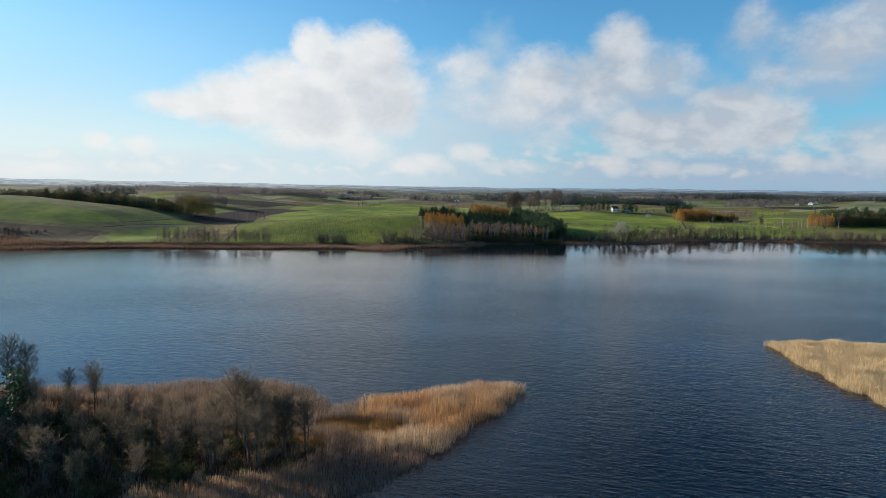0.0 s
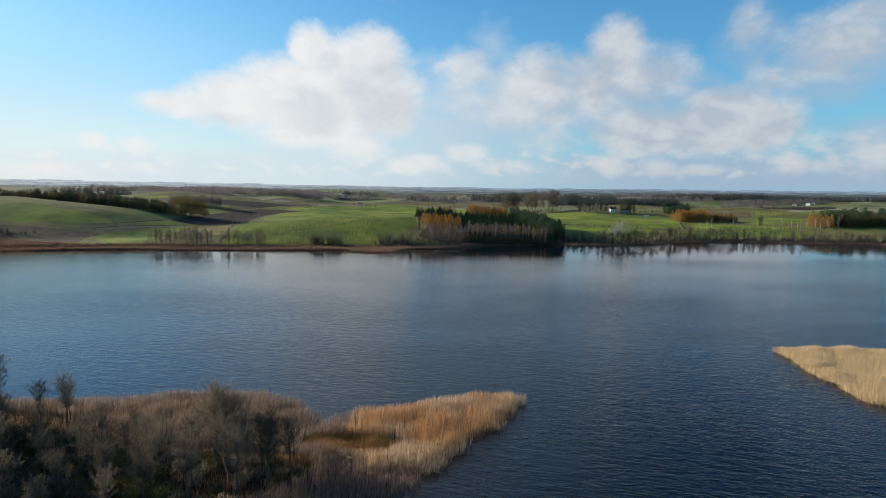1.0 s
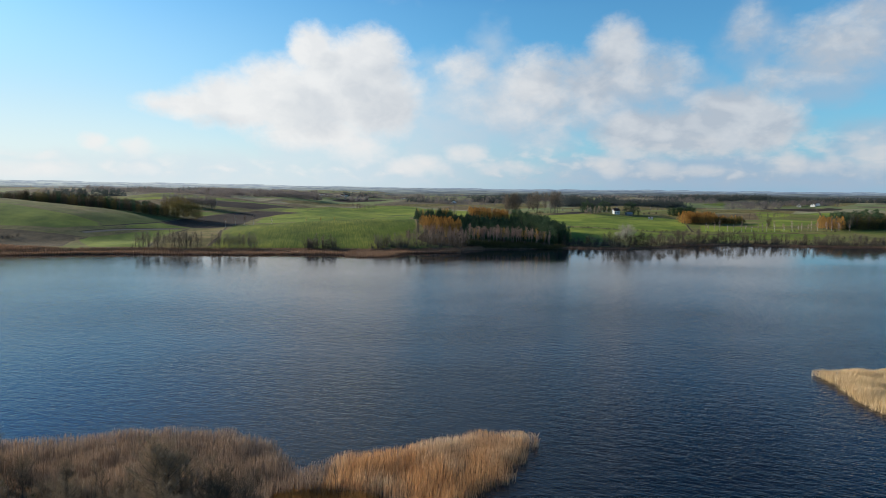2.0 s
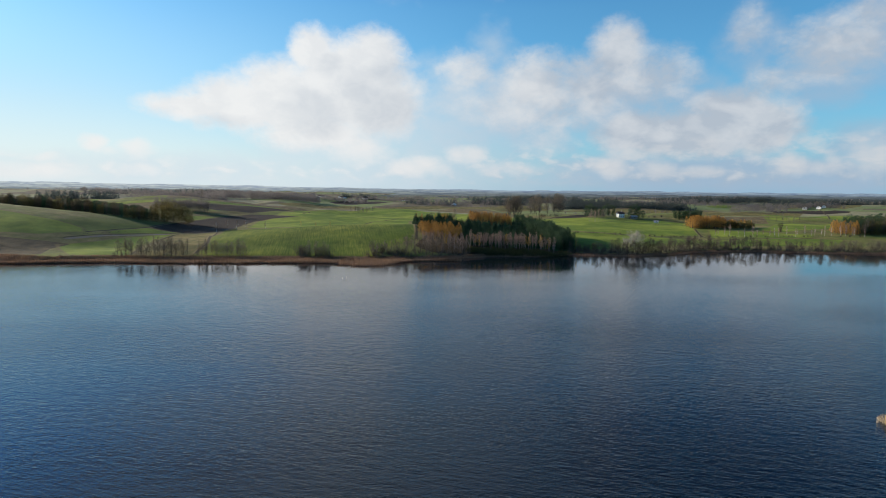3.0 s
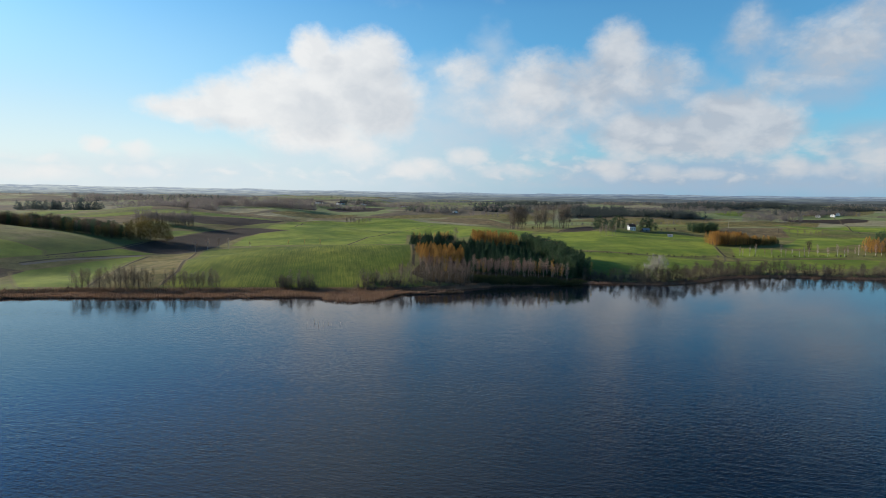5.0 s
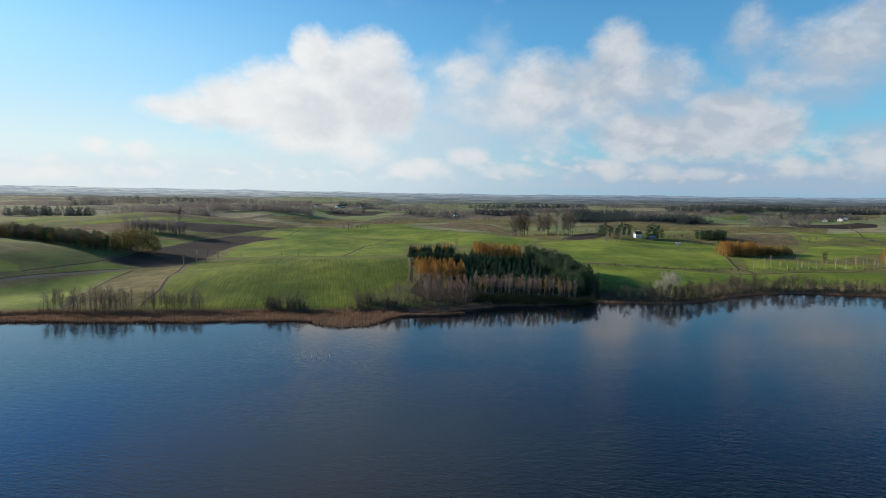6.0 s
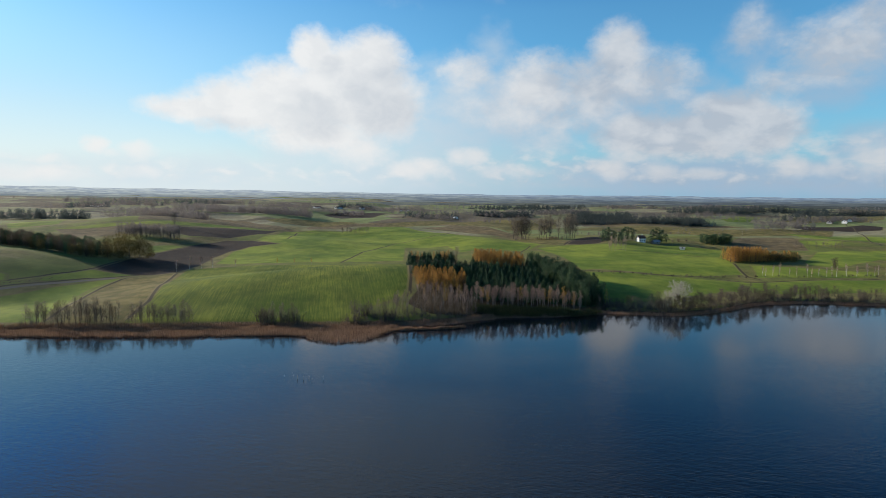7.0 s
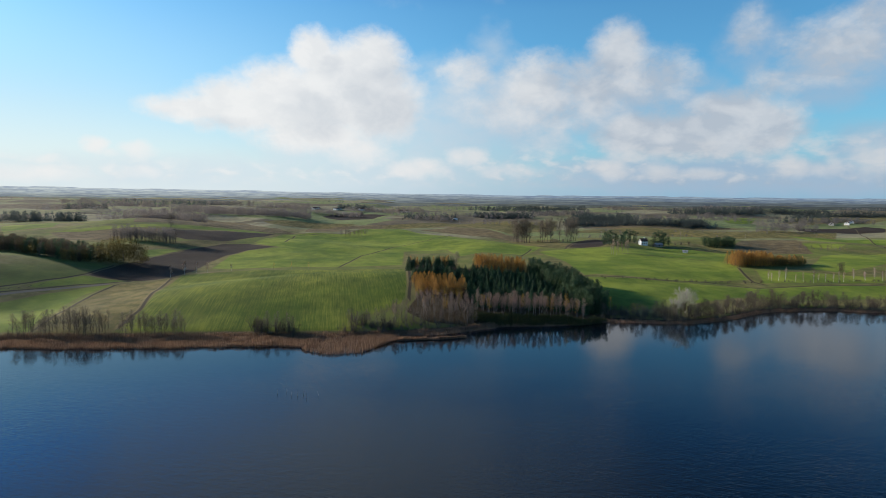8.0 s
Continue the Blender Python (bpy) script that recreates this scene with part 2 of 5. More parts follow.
OLIVE = plant("olive_leaf", (0.075, 0.066, 0.022), (0.22, 0.175, 0.058), 0.4, 0.8, 0.3)
# needles greyed and blued, so that distance haze sits in the colour
HAZY_NEEDLE = plant("hazy_needle", (0.050, 0.064, 0.064), (0.078, 0.096, 0.090), 0.3, 0.8, 0.45)
BROWN_STALK = plant("brown_reed_stalk", (0.16, 0.098, 0.062), (0.36, 0.235, 0.155), 0.3, 0.75, 0.3)
SEDGE = plant("sedge_blade", (0.17, 0.095, 0.035), (0.40, 0.23, 0.08), 0.3, 0.75, 0.2)
LIMEWASH = plain("limewash", (0.80, 0.79, 0.76), (0.68, 0.66, 0.62), 0.8, 0.85, 0.1)
ROOF_TILE = plain("roof_tile", (0.16, 0.075, 0.05), (0.10, 0.055, 0.045), 2.0, 0.8, 0.4)
ROOF_SHEET = plain("roof_sheet", (0.22, 0.22, 0.23), (0.32, 0.31, 0.30), 1.2, 0.5, 0.1)
GREY_WOOD = plain("grey_wood", (0.20, 0.17, 0.14), (0.33, 0.29, 0.25), 3.0, 0.85, 0.4)
DARK_GLASS = plain("dark_glass", (0.02, 0.025, 0.03), (0.03, 0.035, 0.04), 1.0, 0.15, 0.0)
WHITE_FILM = plain("white_film", (0.82, 0.82, 0.80), (0.72, 0.72, 0.70), 2.0, 0.45, 0.1)


def water_material():
    m, n = material("lake_water", 0.04, 0.5)
    n.body.inputs["IOR"].default_value = 1.333
    depth = n.noise(n.place, 0.012, 3)
    n.put(n.body.inputs["Base Color"], n.mix(depth, (0.0016, 0.0045, 0.010), (0.0024, 0.0062, 0.0135)))
    turned = n.add("ShaderNodeVectorRotate")
    n.put(turned.inputs["Vector"], n.place)
    turned.inputs["Angle"].default_value = radians(17)
    ripples = n.noise(n.vec("MULTIPLY", turned.outputs[0], (0.55, 1.5, 1.0)), 1.2, 3, 0.62, 0.5)
    chop = n.noise(n.vec("MULTIPLY", turned.outputs[0], (0.7, 1.5, 1.0)), 0.45, 3, 0.55)
    waves = n.math("ADD", n.math("MULTIPLY", ripples, 0.62), n.math("MULTIPLY", chop, 0.80))
    gusts = n.step(n.noise(n.vec("MULTIPLY", n.place, (0.5, 1.0, 1.0)), 0.014, 3, 0.6), 0.32, 0.66)
    sheltered = n.add("ShaderNodeSeparateXYZ")
    n.put(sheltered.inputs[0], n.place)
    open_water = n.math("ADD", n.math("MULTIPLY", n.step(sheltered.outputs[1], 350.0, 305.0), 0.28), n.math("MULTIPLY", n.step(sheltered.outputs[1], 290.0, 150.0), 0.62))
    lee = n.math("ADD", open_water, 0.06)
    bump = n.add("ShaderNodeBump")
    bump.inputs["Distance"].default_value = 0.20
    n.put(bump.inputs["Strength"], n.math("MULTIPLY", lee, n.math("MULTIPLY_ADD", gusts, 0.5, 0.5)))
    n.put(bump.inputs["Height"], waves)
    n.links.new(bump.outputs[0], n.body.inputs["Normal"])
    n.put(n.body.inputs["Roughness"], n.math("MULTIPLY_ADD", lee, 0.08, 0.02))
    return m


WATER = water_material()


def ground_material():
    """Meadow, sown, ploughed and dry land, split by the distances to the field edges kept on the mesh; far land is a patchwork."""
    m, n = material("ground", 0.95, 0.1)
    fine, mid, wide = n.noise(n.place, 1.6, 5, 0.65), n.noise(n.place, 0.12, 4), n.noise(n.place, 0.018, 3)
    sep = n.add("ShaderNodeSeparateXYZ")
    n.put(sep.inputs[0], n.place)
    ragged_edge = n.math("MULTIPLY", n.math("SUBTRACT", mid, 0.5), 1.6)

    margins = []

    def field(name, soft=0.35):
        d = n.math("ADD", n.add("ShaderNodeAttribute", attribute=name).outputs["Fac"], ragged_edge)
        margins.append(n.step(n.math("ABSOLUTE", d), 1.7, 0.5))
        return n.step(d, -soft, soft)

    grain = n.math("ADD", n.math("MULTIPLY", fine, 0.45), n.math("MULTIPLY", mid, 0.55))
    meadow = n.mix(n.step(grain, 0.36, 0.64), (0.095, 0.094, 0.030), (0.185, 0.162, 0.070))
    meadow = n.mix(n.step(wide, 0.42, 0.62), meadow, n.mix(grain, (0.09, 0.12, 0.024), (0.165, 0.18, 0.048)))
    # far patchwork of fields
    cells = n.add("ShaderNodeTexVoronoi")
    n.put(cells.inputs["Vector"], n.vec("MULTIPLY", n.place, (0.0042, 0.0065, 0.0)))
    cells.inputs["Scale"].default_value = 1.0
    lot = n.add("ShaderNodeSeparateXYZ")
    n.put(lot.inputs[0], cells.outputs["Color"])
    far = n.mix(n.step(lot.outputs[0], 0.26, 0.29), (0.130, 0.108, 0.076), (0.180, 0.190, 0.098))
    far = n.mix(n.step(lot.outputs[0], 0.62, 0.65), far, (0.235, 0.220, 0.140))
    far = n.mix(n.step(lot.outputs[1], 0.76, 0.79), far, (0.165, 0.205, 0.085))
    far = n.mix(n.math("MULTIPLY", n.step(mid, 0.4, 0.7), 0.35), far, (0.10, 0.09, 0.04))
    land = n.mix(n.step(n.math("MULTIPLY_ADD", wide, 300.0, sep.outputs[1]), 960.0, 1060.0), meadow, far)
    # sown fields with drill rows running up the slope
    rows = n.add("ShaderNodeTexWave")
    rows.bands_direction = "X"
    rows.inputs["Scale"].default_value, rows.inputs["Distortion"].default_value = 0.24, 1.5
    rows.inputs["Detail"].default_value, rows.inputs["Detail Scale"].default_value = 3.0, 0.4
    turned = n.add("ShaderNodeVectorRotate")
    n.put(turned.inputs["Vector"], n.place)
    turned.inputs["Angle"].default_value = radians(-11)
    n.links.new(turned.outputs[0], rows.inputs["Vector"])
    streaks = n.noise(n.vec("MULTIPLY", turned.outputs[0], (1.7, 0.05, 0.1)), 1.0, 5, 0.8)
    drill = n.math("ADD", n.math("MULTIPLY", rows.outputs["Fac"], 0.02), n.math("ADD", n.math("MULTIPLY", wide, 0.45), n.math("ADD", n.math("MULTIPLY", grain, 0.30), n.math("MULTIPLY", streaks, 0.65))))
    crop = n.mix(n.step(drill, 0.55, 0.98), (0.052, 0.088, 0.011), (0.240, 0.250, 0.040))
    fresh = n.mix(n.step(n.math("ADD", n.math("MULTIPLY", wide, 0.7), n.math("MULTIPLY", grain, 0.4)), 0.4, 0.7), (0.084, 0.136, 0.017), (0.200, 0.240, 0.038))
    tan = n.mix(n.step(grain, 0.38, 0.62), (0.082, 0.080, 0.025), (0.185, 0.150, 0.060))
    heath = n.mix(n.step(grain, 0.35, 0.65), (0.085, 0.066, 0.034), (0.175, 0.135, 0.072))
    soil = n.mix(grain, (0.020, 0.015, 0.012), (0.050, 0.037, 0.030))
    # brown bog, with the shade over that bank also put into its colour
    bog = n.mix(n.step(grain, 0.36, 0.64), (0.036, 0.032, 0.018), (0.105, 0.080, 0.045))
    litter = n.mix(grain, (0.028, 0.021, 0.012), (0.075, 0.052, 0.028))
    for name, hue in (("heath", heath), ("tan", tan), ("crop", crop), ("fresh", fresh), ("plough", soil), ("bog", bog), ("litter", litter)):
        land = n.mix(field(name), land, hue)
    rough_grass = n.mix(fine, (0.075, 0.062, 0.026), (0.20, 0.165, 0.075))
    for strip in margins[1:5]:
        land = n.mix(n.math("MULTIPLY", strip, 0.55), land, rough_grass)
    blotch = n.step(n.noise(n.vec("MULTIPLY", n.place, (1, 0.6, 1)), 0.05, 5, 0.7), 0.35, 0.65)
    land = n.mix(1.0, land, n.mix(blotch, (0.80, 0.82, 0.85), (1.16, 1.13, 1.05)), "MULTIPLY")
    # tracks and ditches: a dark rut with a lit edge painted pale along one side
    off = n.math("ADD", n.add("ShaderNodeAttribute", attribute="track_side").outputs["Fac"], n.math("MULTIPLY", ragged_edge, 0.3))
    close = n.step(n.add("ShaderNodeAttribute", attribute="track").outputs["Fac"], 6.0, 4.0)
    lit_edge = n.math("MULTIPLY", n.step(n.math("ABSOLUTE", n.math("ADD", off, 1.3)), 1.0, 0.3), close)
    land = n.mix(n.math("MULTIPLY", lit_edge, 0.4), land, n.mix(fine, (0.15, 0.115, 0.055), (0.30, 0.235, 0.125)))
    worn = n.math("MULTIPLY", n.step(n.math("ABSOLUTE", off), 1.15, 0.5), close)
    land = n.mix(n.math("MULTIPLY", worn, 0.9), land, n.mix(fine, (0.022, 0.018, 0.012), (0.065, 0.052, 0.036)))
    lane = n.step(n.math("ADD", n.add("ShaderNodeAttribute", attribute="lane").outputs["Fac"], n.math("MULTIPLY", ragged_edge, 0.4)), 2.1, 0.9)
    land = n.mix(lane, land, n.mix(fine, (0.11, 0.095, 0.075), (0.22, 0.195, 0.165)))
    n.put(n.body.inputs["Base Color"], land)
    bumps = n.math("ADD", n.math("MULTIPLY", fine, 0.5), n.math("MULTIPLY", mid, 0.8))
    relief(n, n.math("ADD", bumps, n.math("MULTIPLY", streaks, 0.5)), 0.6, 0.35)
    return m


GROUND = ground_material()

# Land form -----------------------------------------------------------------
SHORE_X = [-5000, -700, -320, -255, -200, -165, -100, -30, 5, 18, 55, 78, 110, 140, 170, 206, 234, 320, 700, 5000]
SHORE_Y = [250, 300, 322, 335, 350, 362, 368, 374, 384, 396, 401, 413, 406, 418, 441, 447, 441, 438, 470, 520]
SOUTH_X = [-5000, -200, -95, -70, -45, -20, 60, 90, 5000]
SOUTH_Y = [60, 90, 94, 55, 20, -50, -80, -60, -60]


def smooth(v):
    v = np.clip(v, 0, 1)
    return v * v * (3 - 2 * v)


def shore(x):
    return sum(np.interp(np.asarray(x, float) + o, SHORE_X, SHORE_Y) for o in (-9, -3, 3, 9)) / 4


def inside(x, y, poly):
    """Signed distance in metres to a closed outline, positive inside."""
    x, y = np.asarray(x, float), np.asarray(y, float)
    best, odd = np.full(x.shape, 1e9), np.zeros(x.shape, bool)
    for (ax, ay), (bx, by) in zip(poly, poly[1:] + poly[:1]):
        ex, ey = bx - ax, by - ay
        k = np.clip(((x - ax) * ex + (y - ay) * ey) / (ex * ex + ey * ey), 0, 1)
        best = np.minimum(best, np.hypot(x - ax - k * ex, y - ay - k * ey))
        with np.errstate(divide="ignore", invalid="ignore"):
            odd ^= ((ay > y) != (by > y)) & (x < ex * (y - ay) / (ey if ey else 1e-9) + ax)
    return np.where(odd, best, -best)


def near_line(x, y, line):
    """Distance in metres to an open line."""
    best = np.full(np.shape(x), 1e9)
    for (ax, ay), (bx, by) in zip(line, line[1:]):
        ex, ey = bx - ax, by - ay
        k = np.clip(((x - ax) * ex + (y - ay) * ey) / (ex * ex + ey * ey), 0, 1)
        best = np.minimum(best, np.hypot(x - ax - k * ex, y - ay - k * ey))
    return best


def side_of_line(x, y, line):
    """Distance to an open line, negative on its right-hand side."""
    best, signed = np.full(np.shape(x), 1e9), np.full(np.shape(x), 1e9)
    for (ax, ay), (bx, by) in zip(line, line[1:]):
        ex, ey = bx - ax, by - ay
        k = np.clip(((x - ax) * ex + (y - ay) * ey) / (ex * ex + ey * ey), 0, 1)
        d = np.hypot(x - ax - k * ex, y - ay - k * ey)
        nearer = d < best
        best = np.where(nearer, d, best)
        signed = np.where(nearer, d * np.where(ex * (y - ay) - ey * (x - ax) < 0, -1, 1), signed)
    return signed


def swell(x, y, size, seed):
    """Rolling relief between -1 and 1 from a few crossing waves."""
    r = np.random.RandomState(seed)
    total = 0
    for n in range(7):
        a, p, s = r.uniform(0, math.pi), r.uniform(0, 6.28), size * r.uniform(0.55, 1.6)
        total = total + np.sin((x * math.cos(a) + y * math.sin(a)) * 6.283 / s + p + 0.9 * np.sin((y * math.cos(a) - x * math.sin(a)) * 6.283 / (1.7 * s)))
    return total / 4.2


SPIT = [(-95, 101), (-70, 100.5), (-59, 101.5), (-50, 104.5), (-41, 106.6), (-33, 106.7), (-25, 103), (-21, 97.6), (-18.5, 94.6), (-14.6, 97.6), (-9.2, 100.5), (-5.4, 101.5), (-0.5, 104.2), (4.6, 107.1), (10.8, 107.4),
        (13.6, 104.7), (10.6, 98.3), (7.8, 93.1), (4, 89), (0.9, 82.1), (-1.8, 78.5), (-4.3, 74.5), (-6.6, 71.6), (-9.4, 68.7), (-12, 66.2), (-22, 59), (-32, 50), (-40, 30), (-95, 30)]
SPIT_CORE = [(-95, 92), (-75, 97), (-60, 95), (-46, 88), (-36, 86), (-24, 83), (-17, 80.5), (-16, 77), (-20, 71), (-30, 64), (-45, 58), (-95, 45)]
REED_ISLE = [(74.3, 139.6), (81, 141.8), (91, 142.2), (103, 140), (120, 136), (135, 118), (125, 95), (95, 84), (74, 90), (73.8, 99), (74.2, 104.8), (72.5, 108.5), (73.6, 117.2), (73.0, 126.5), (75, 134.4)]


def height(x, y):
    x, y = np.asarray(x, float), np.asarray(y, float)
    d = y - shore(x)
    land = 1.3 * smooth(d / 7) + 6 * smooth(d / 160) + 0.0058 * np.clip(y - 600, 0, 900) + 0.002 * np.maximum(y - 1500, 0)
    off = x + 25
    ridge = np.where(off < 0, 9.3 * np.exp(-np.abs(off / 155) ** 3), 9.3 * np.exp(-np.abs(off / 100) ** 2.4))
    reach = 62 + 33 * smooth((x + 170) / 110)
    ridge = ridge * np.sin(1.5708 * np.clip(d / reach, 0, 1)) * (1 - 0.95 * smooth((d - reach) / 62))
    dale = 5.2 * np.exp(-(((x + 206) / 42) ** 2)) * smooth((d - 12) / 55) * (1 - 0.6 * smooth((y - 500) / 90))
    west = np.interp(x, [-600, -350, -265, -220, -190, -150], [26, 20, 11.5, 6, 2.0, 0])
    west = west * smooth(d / 135) * (1 - 0.55 * smooth((y - 480) / 110))
    land = land + ridge + west - dale + 11 * np.exp(-(((x + 330) / 160) ** 2) - ((y - 760) / 110) ** 2)
    roll = smooth((y - 540) / 200)
    land = land + roll * (3.6 * swell(x, y, 240, 3) + 1.2 * swell(x, y, 120, 12)) + smooth((y - 900) / 1500) * 4.5 * swell(x, y, 900, 5)
    land = land + 2.4 * np.exp(-(((x - 150) / 105) ** 2) - ((y - 735) / 150) ** 2) + smooth((y - 980) / 300) * 3.2 * swell(x, y, 430, 17)
    land = land + 0.22 * swell(x, y, 38, 9) * smooth(d / 20)
    bed = -np.minimum(2.5, 0.25 + 0.12 * np.abs(d))
    h = np.where(d > 0, land, bed)
    south = np.interp(x, SOUTH_X, SOUTH_Y) - y
    h = np.where(south > 0, np.maximum(h, 0.15 + 0.6 * smooth(south / 15) + 0.02 * np.minimum(south, 400)), h)
    core = inside(x, y, SPIT_CORE)
    h = np.maximum(h, np.where(core > -6, 0.45 * smooth((core + 6) / 9) - 0.2, -9))
    wet = np.maximum(inside(x, y, SPIT), inside(x, y, REED_ISLE))
    return np.maximum(h, np.where(wet > -1, -0.35, -9))


# Field edges in plan (metres)
LOTS = {"heath": [], "tan": [], "crop": [], "fresh": [], "plough": [], "bog": [], "litter": []}
TRACKS = []


def lot(name, *corners):
    LOTS[name].append(list(corners))


def track(*points):
    TRACKS.append(list(points))


lot("fresh", (-237, 399), (-226, 417), (-216, 445), (-204, 473), (-199, 478), (-197, 447), (-190, 414), (-182, 389), (-173, 366), (-186, 363), (-206, 361))
lot("fresh", (-233, 443), (-229, 465), (-224, 485), (-217, 485), (-198, 489), (-203, 480), (-217, 461), (-227, 443))
lot("tan", (-199, 480), (-188, 491), (-178, 513), (-166, 465), (-144, 396), (-142, 374), (-143, 367), (-173, 365), (-181, 380), (-193, 415), (-200, 444))
lot("crop", (-178, 513), (-165, 519), (-145, 529), (-107, 532), (-69, 538), (-31, 546), (-22, 448), (-19, 420), (-28, 404), (-37, 394), (-38, 377), (-111, 371), (-135, 369), (-141, 373), (-144, 396), (-166, 465))
lot("plough", (-225, 486), (-229, 524), (-230, 544), (-231, 576), (-230, 609), (-226, 645), (-214, 685), (-194, 699), (-160, 676), (-179, 653), (-186, 618), (-185, 585), (-177, 534), (-180, 503), (-195, 491), (-208, 487))
lot("fresh", (-253, 609), (-239, 628), (-226, 626), (-230, 585), (-237, 578))
lot("tan", (-253, 619), (-255, 664), (-231, 695), (-210, 699), (-229, 650), (-236, 634))
lot("plough", (-283, 705), (-286, 730), (-264, 748), (-224, 786), (-202, 821), (-201, 762), (-216, 698), (-249, 684))
lot("fresh", (-385, 683), (-359, 707), (-319, 738), (-301, 763), (-281, 786), (-244, 808), (-208, 820), (-224, 786), (-269, 759), (-311, 722), (-350, 691))
lot("heath", (-332, 747), (-481, 1072), (-416, 1066), (-300, 1013), (-205, 856), (-184, 840), (-210, 825), (-259, 813), (-285, 796), (-306, 772))
lot("heath", (-380, 684), (-350, 691), (-309, 719), (-291, 728), (-284, 701), (-301, 653), (-337, 645))
lot("fresh", (-446, 710), (-470, 793), (-431, 783), (-398, 719), (-416, 693), (-420, 676))
lot("fresh", (-170, 543), (-184, 618), (-179, 653), (-157, 671), (-193, 707), (-196, 823), (-171, 845), (-126, 861), (-99, 1035), (-39, 886), (0, 863), (42, 792), (68, 775), (93, 712), (68, 649), (29, 662), (9, 626), (-2, 697), (-41, 678), (-34, 566), (-79, 550), (-119, 546), (-149, 538))
lot("tan", (-287, 1044), (-266, 1075), (-216, 1092), (-142, 1089), (-172, 1055), (-219, 1027), (-247, 1005))
lot("plough", (-256, 1326), (-221, 1458), (-136, 1491), (-149, 1288), (-204, 1231))
lot("heath", (-207, 1033), (-157, 1071), (-87, 1094), (-94, 1067), (-140, 880), (-177, 854))
lot("tan", (-124, 873), (-96, 1087), (-33, 1131), (117, 1303), (214, 1316), (148, 945), (78, 904), (53, 989), (-4, 1075), (-48, 1041), (-91, 1043))
lot("heath", (-41, 954), (5, 1059), (53, 976), (78, 873), (101, 769), (64, 826), (4, 907))
lot("tan", (68, 805), (127, 828), (125, 735), (104, 699), (88, 719))
lot("plough", (113, 706), (145, 800), (168, 818), (180, 766), (147, 704), (128, 696))
lot("fresh", (82, 676), (111, 693), (146, 697), (235, 734), (275, 709), (238, 620), (216, 563), (208, 530), (173, 520), (146, 519), (103, 530), (91, 519), (93, 596))
lot("fresh", (90, 514), (116, 519), (144, 515), (185, 506), (197, 504), (240, 512), (288, 515), (314, 514), (284, 476), (259, 474), (199, 466), (169, 472), (124, 441), (99, 428), (78, 427))
lot("tan", (157, 933), (271, 1065), (348, 1033), (441, 1049), (590, 1038), (496, 893), (371, 900), (302, 825), (234, 933))
lot("heath", (306, 763), (377, 870), (438, 878), (381, 763), (353, 701), (308, 709), (284, 716))
lot("fresh", (390, 786), (435, 776), (407, 745), (376, 749))
lot("fresh", (283, 591), (349, 684), (426, 713), (471, 713), (376, 593), (363, 619), (293, 561), (276, 573))
lot("fresh", (537, 1304), (735, 1614), (782, 1597), (569, 1253), (499, 1193))
lot("tan", (622, 1273), (894, 1599), (1231, 1823), (909, 1377), (672, 1232))
lot("plough", (567, 1118), (731, 1181), (748, 1153), (647, 1013), (542, 1016))
lot("heath", (234, 1117), (315, 1151), (411, 1149), (495, 1087), (403, 1082), (256, 1011))
lot("fresh", (452, 928), (533, 855), (562, 830), (519, 774), (483, 820), (443, 839))
lot("fresh", (217, 537), (229, 568), (260, 561), (308, 542), (294, 523), (244, 520), (208, 517))
lot("fresh", (-345, 440), (-322, 456), (-276, 448), (-246, 442), (-241, 433), (-256, 412), (-284, 402), (-330, 396))
lot("bog", (-330, 358), (-315, 392), (-262, 398), (-232, 405), (-232, 385), (-222, 362), (-250, 350))
track((-178, 500), (-167, 463), (-144, 396), (-142, 375))
track((-200, 475), (-197, 447), (-188, 410), (-175, 370))
track((-240, 435), (-234, 449), (-228, 470), (-225, 488), (-230, 526))
track((-242, 415), (-235, 429), (-226, 442), (-215, 464), (-198, 489))
track((-79, 550), (-74, 626), (-54, 725), (-21, 771), (1, 872))
track((-163, 715), (-181, 820), (-160, 840), (-129, 860))
track((63, 639), (79, 695))
track((91, 519), (116, 521), (145, 517), (172, 518), (186, 509), (197, 502), (240, 512), (290, 517))
track((221, 576), (211, 545), (205, 522), (208, 515))
track((-29, 539), (-21, 448), (-20, 421))
track((-384, 702), (-363, 713), (-324, 747), (-308, 776), (-259, 813), (-210, 825), (-174, 840))
track((112, 696), (139, 774), (159, 801))
track((155, 657), (188, 636), (212, 613))
track((724, 1216), (617, 1027), (501, 832), (456, 748))
LANE = [(-240, 413), (-233, 426), (-226, 438), (-220, 448), (-213, 460), (-205, 475)]
lot("litter", (-13, 440), (-22, 500), (0, 508), (50, 500), (78, 470), (84, 425), (78, 408), (18, 392), (-8, 390), (-20, 402))


def spaced(knots):
    """Grid lines between knots of (place, spacing), the spacing changing evenly."""
    line = [knots[0][0]]
    for (a, sa), (b, sb) in zip(knots, knots[1:]):
        while line[-1] < b - 1e-6:
            k = (line[-1] - a) / (b - a)
            line.append(min(b, line[-1] + sa + (sb - sa) * k))
    return np.array(line)


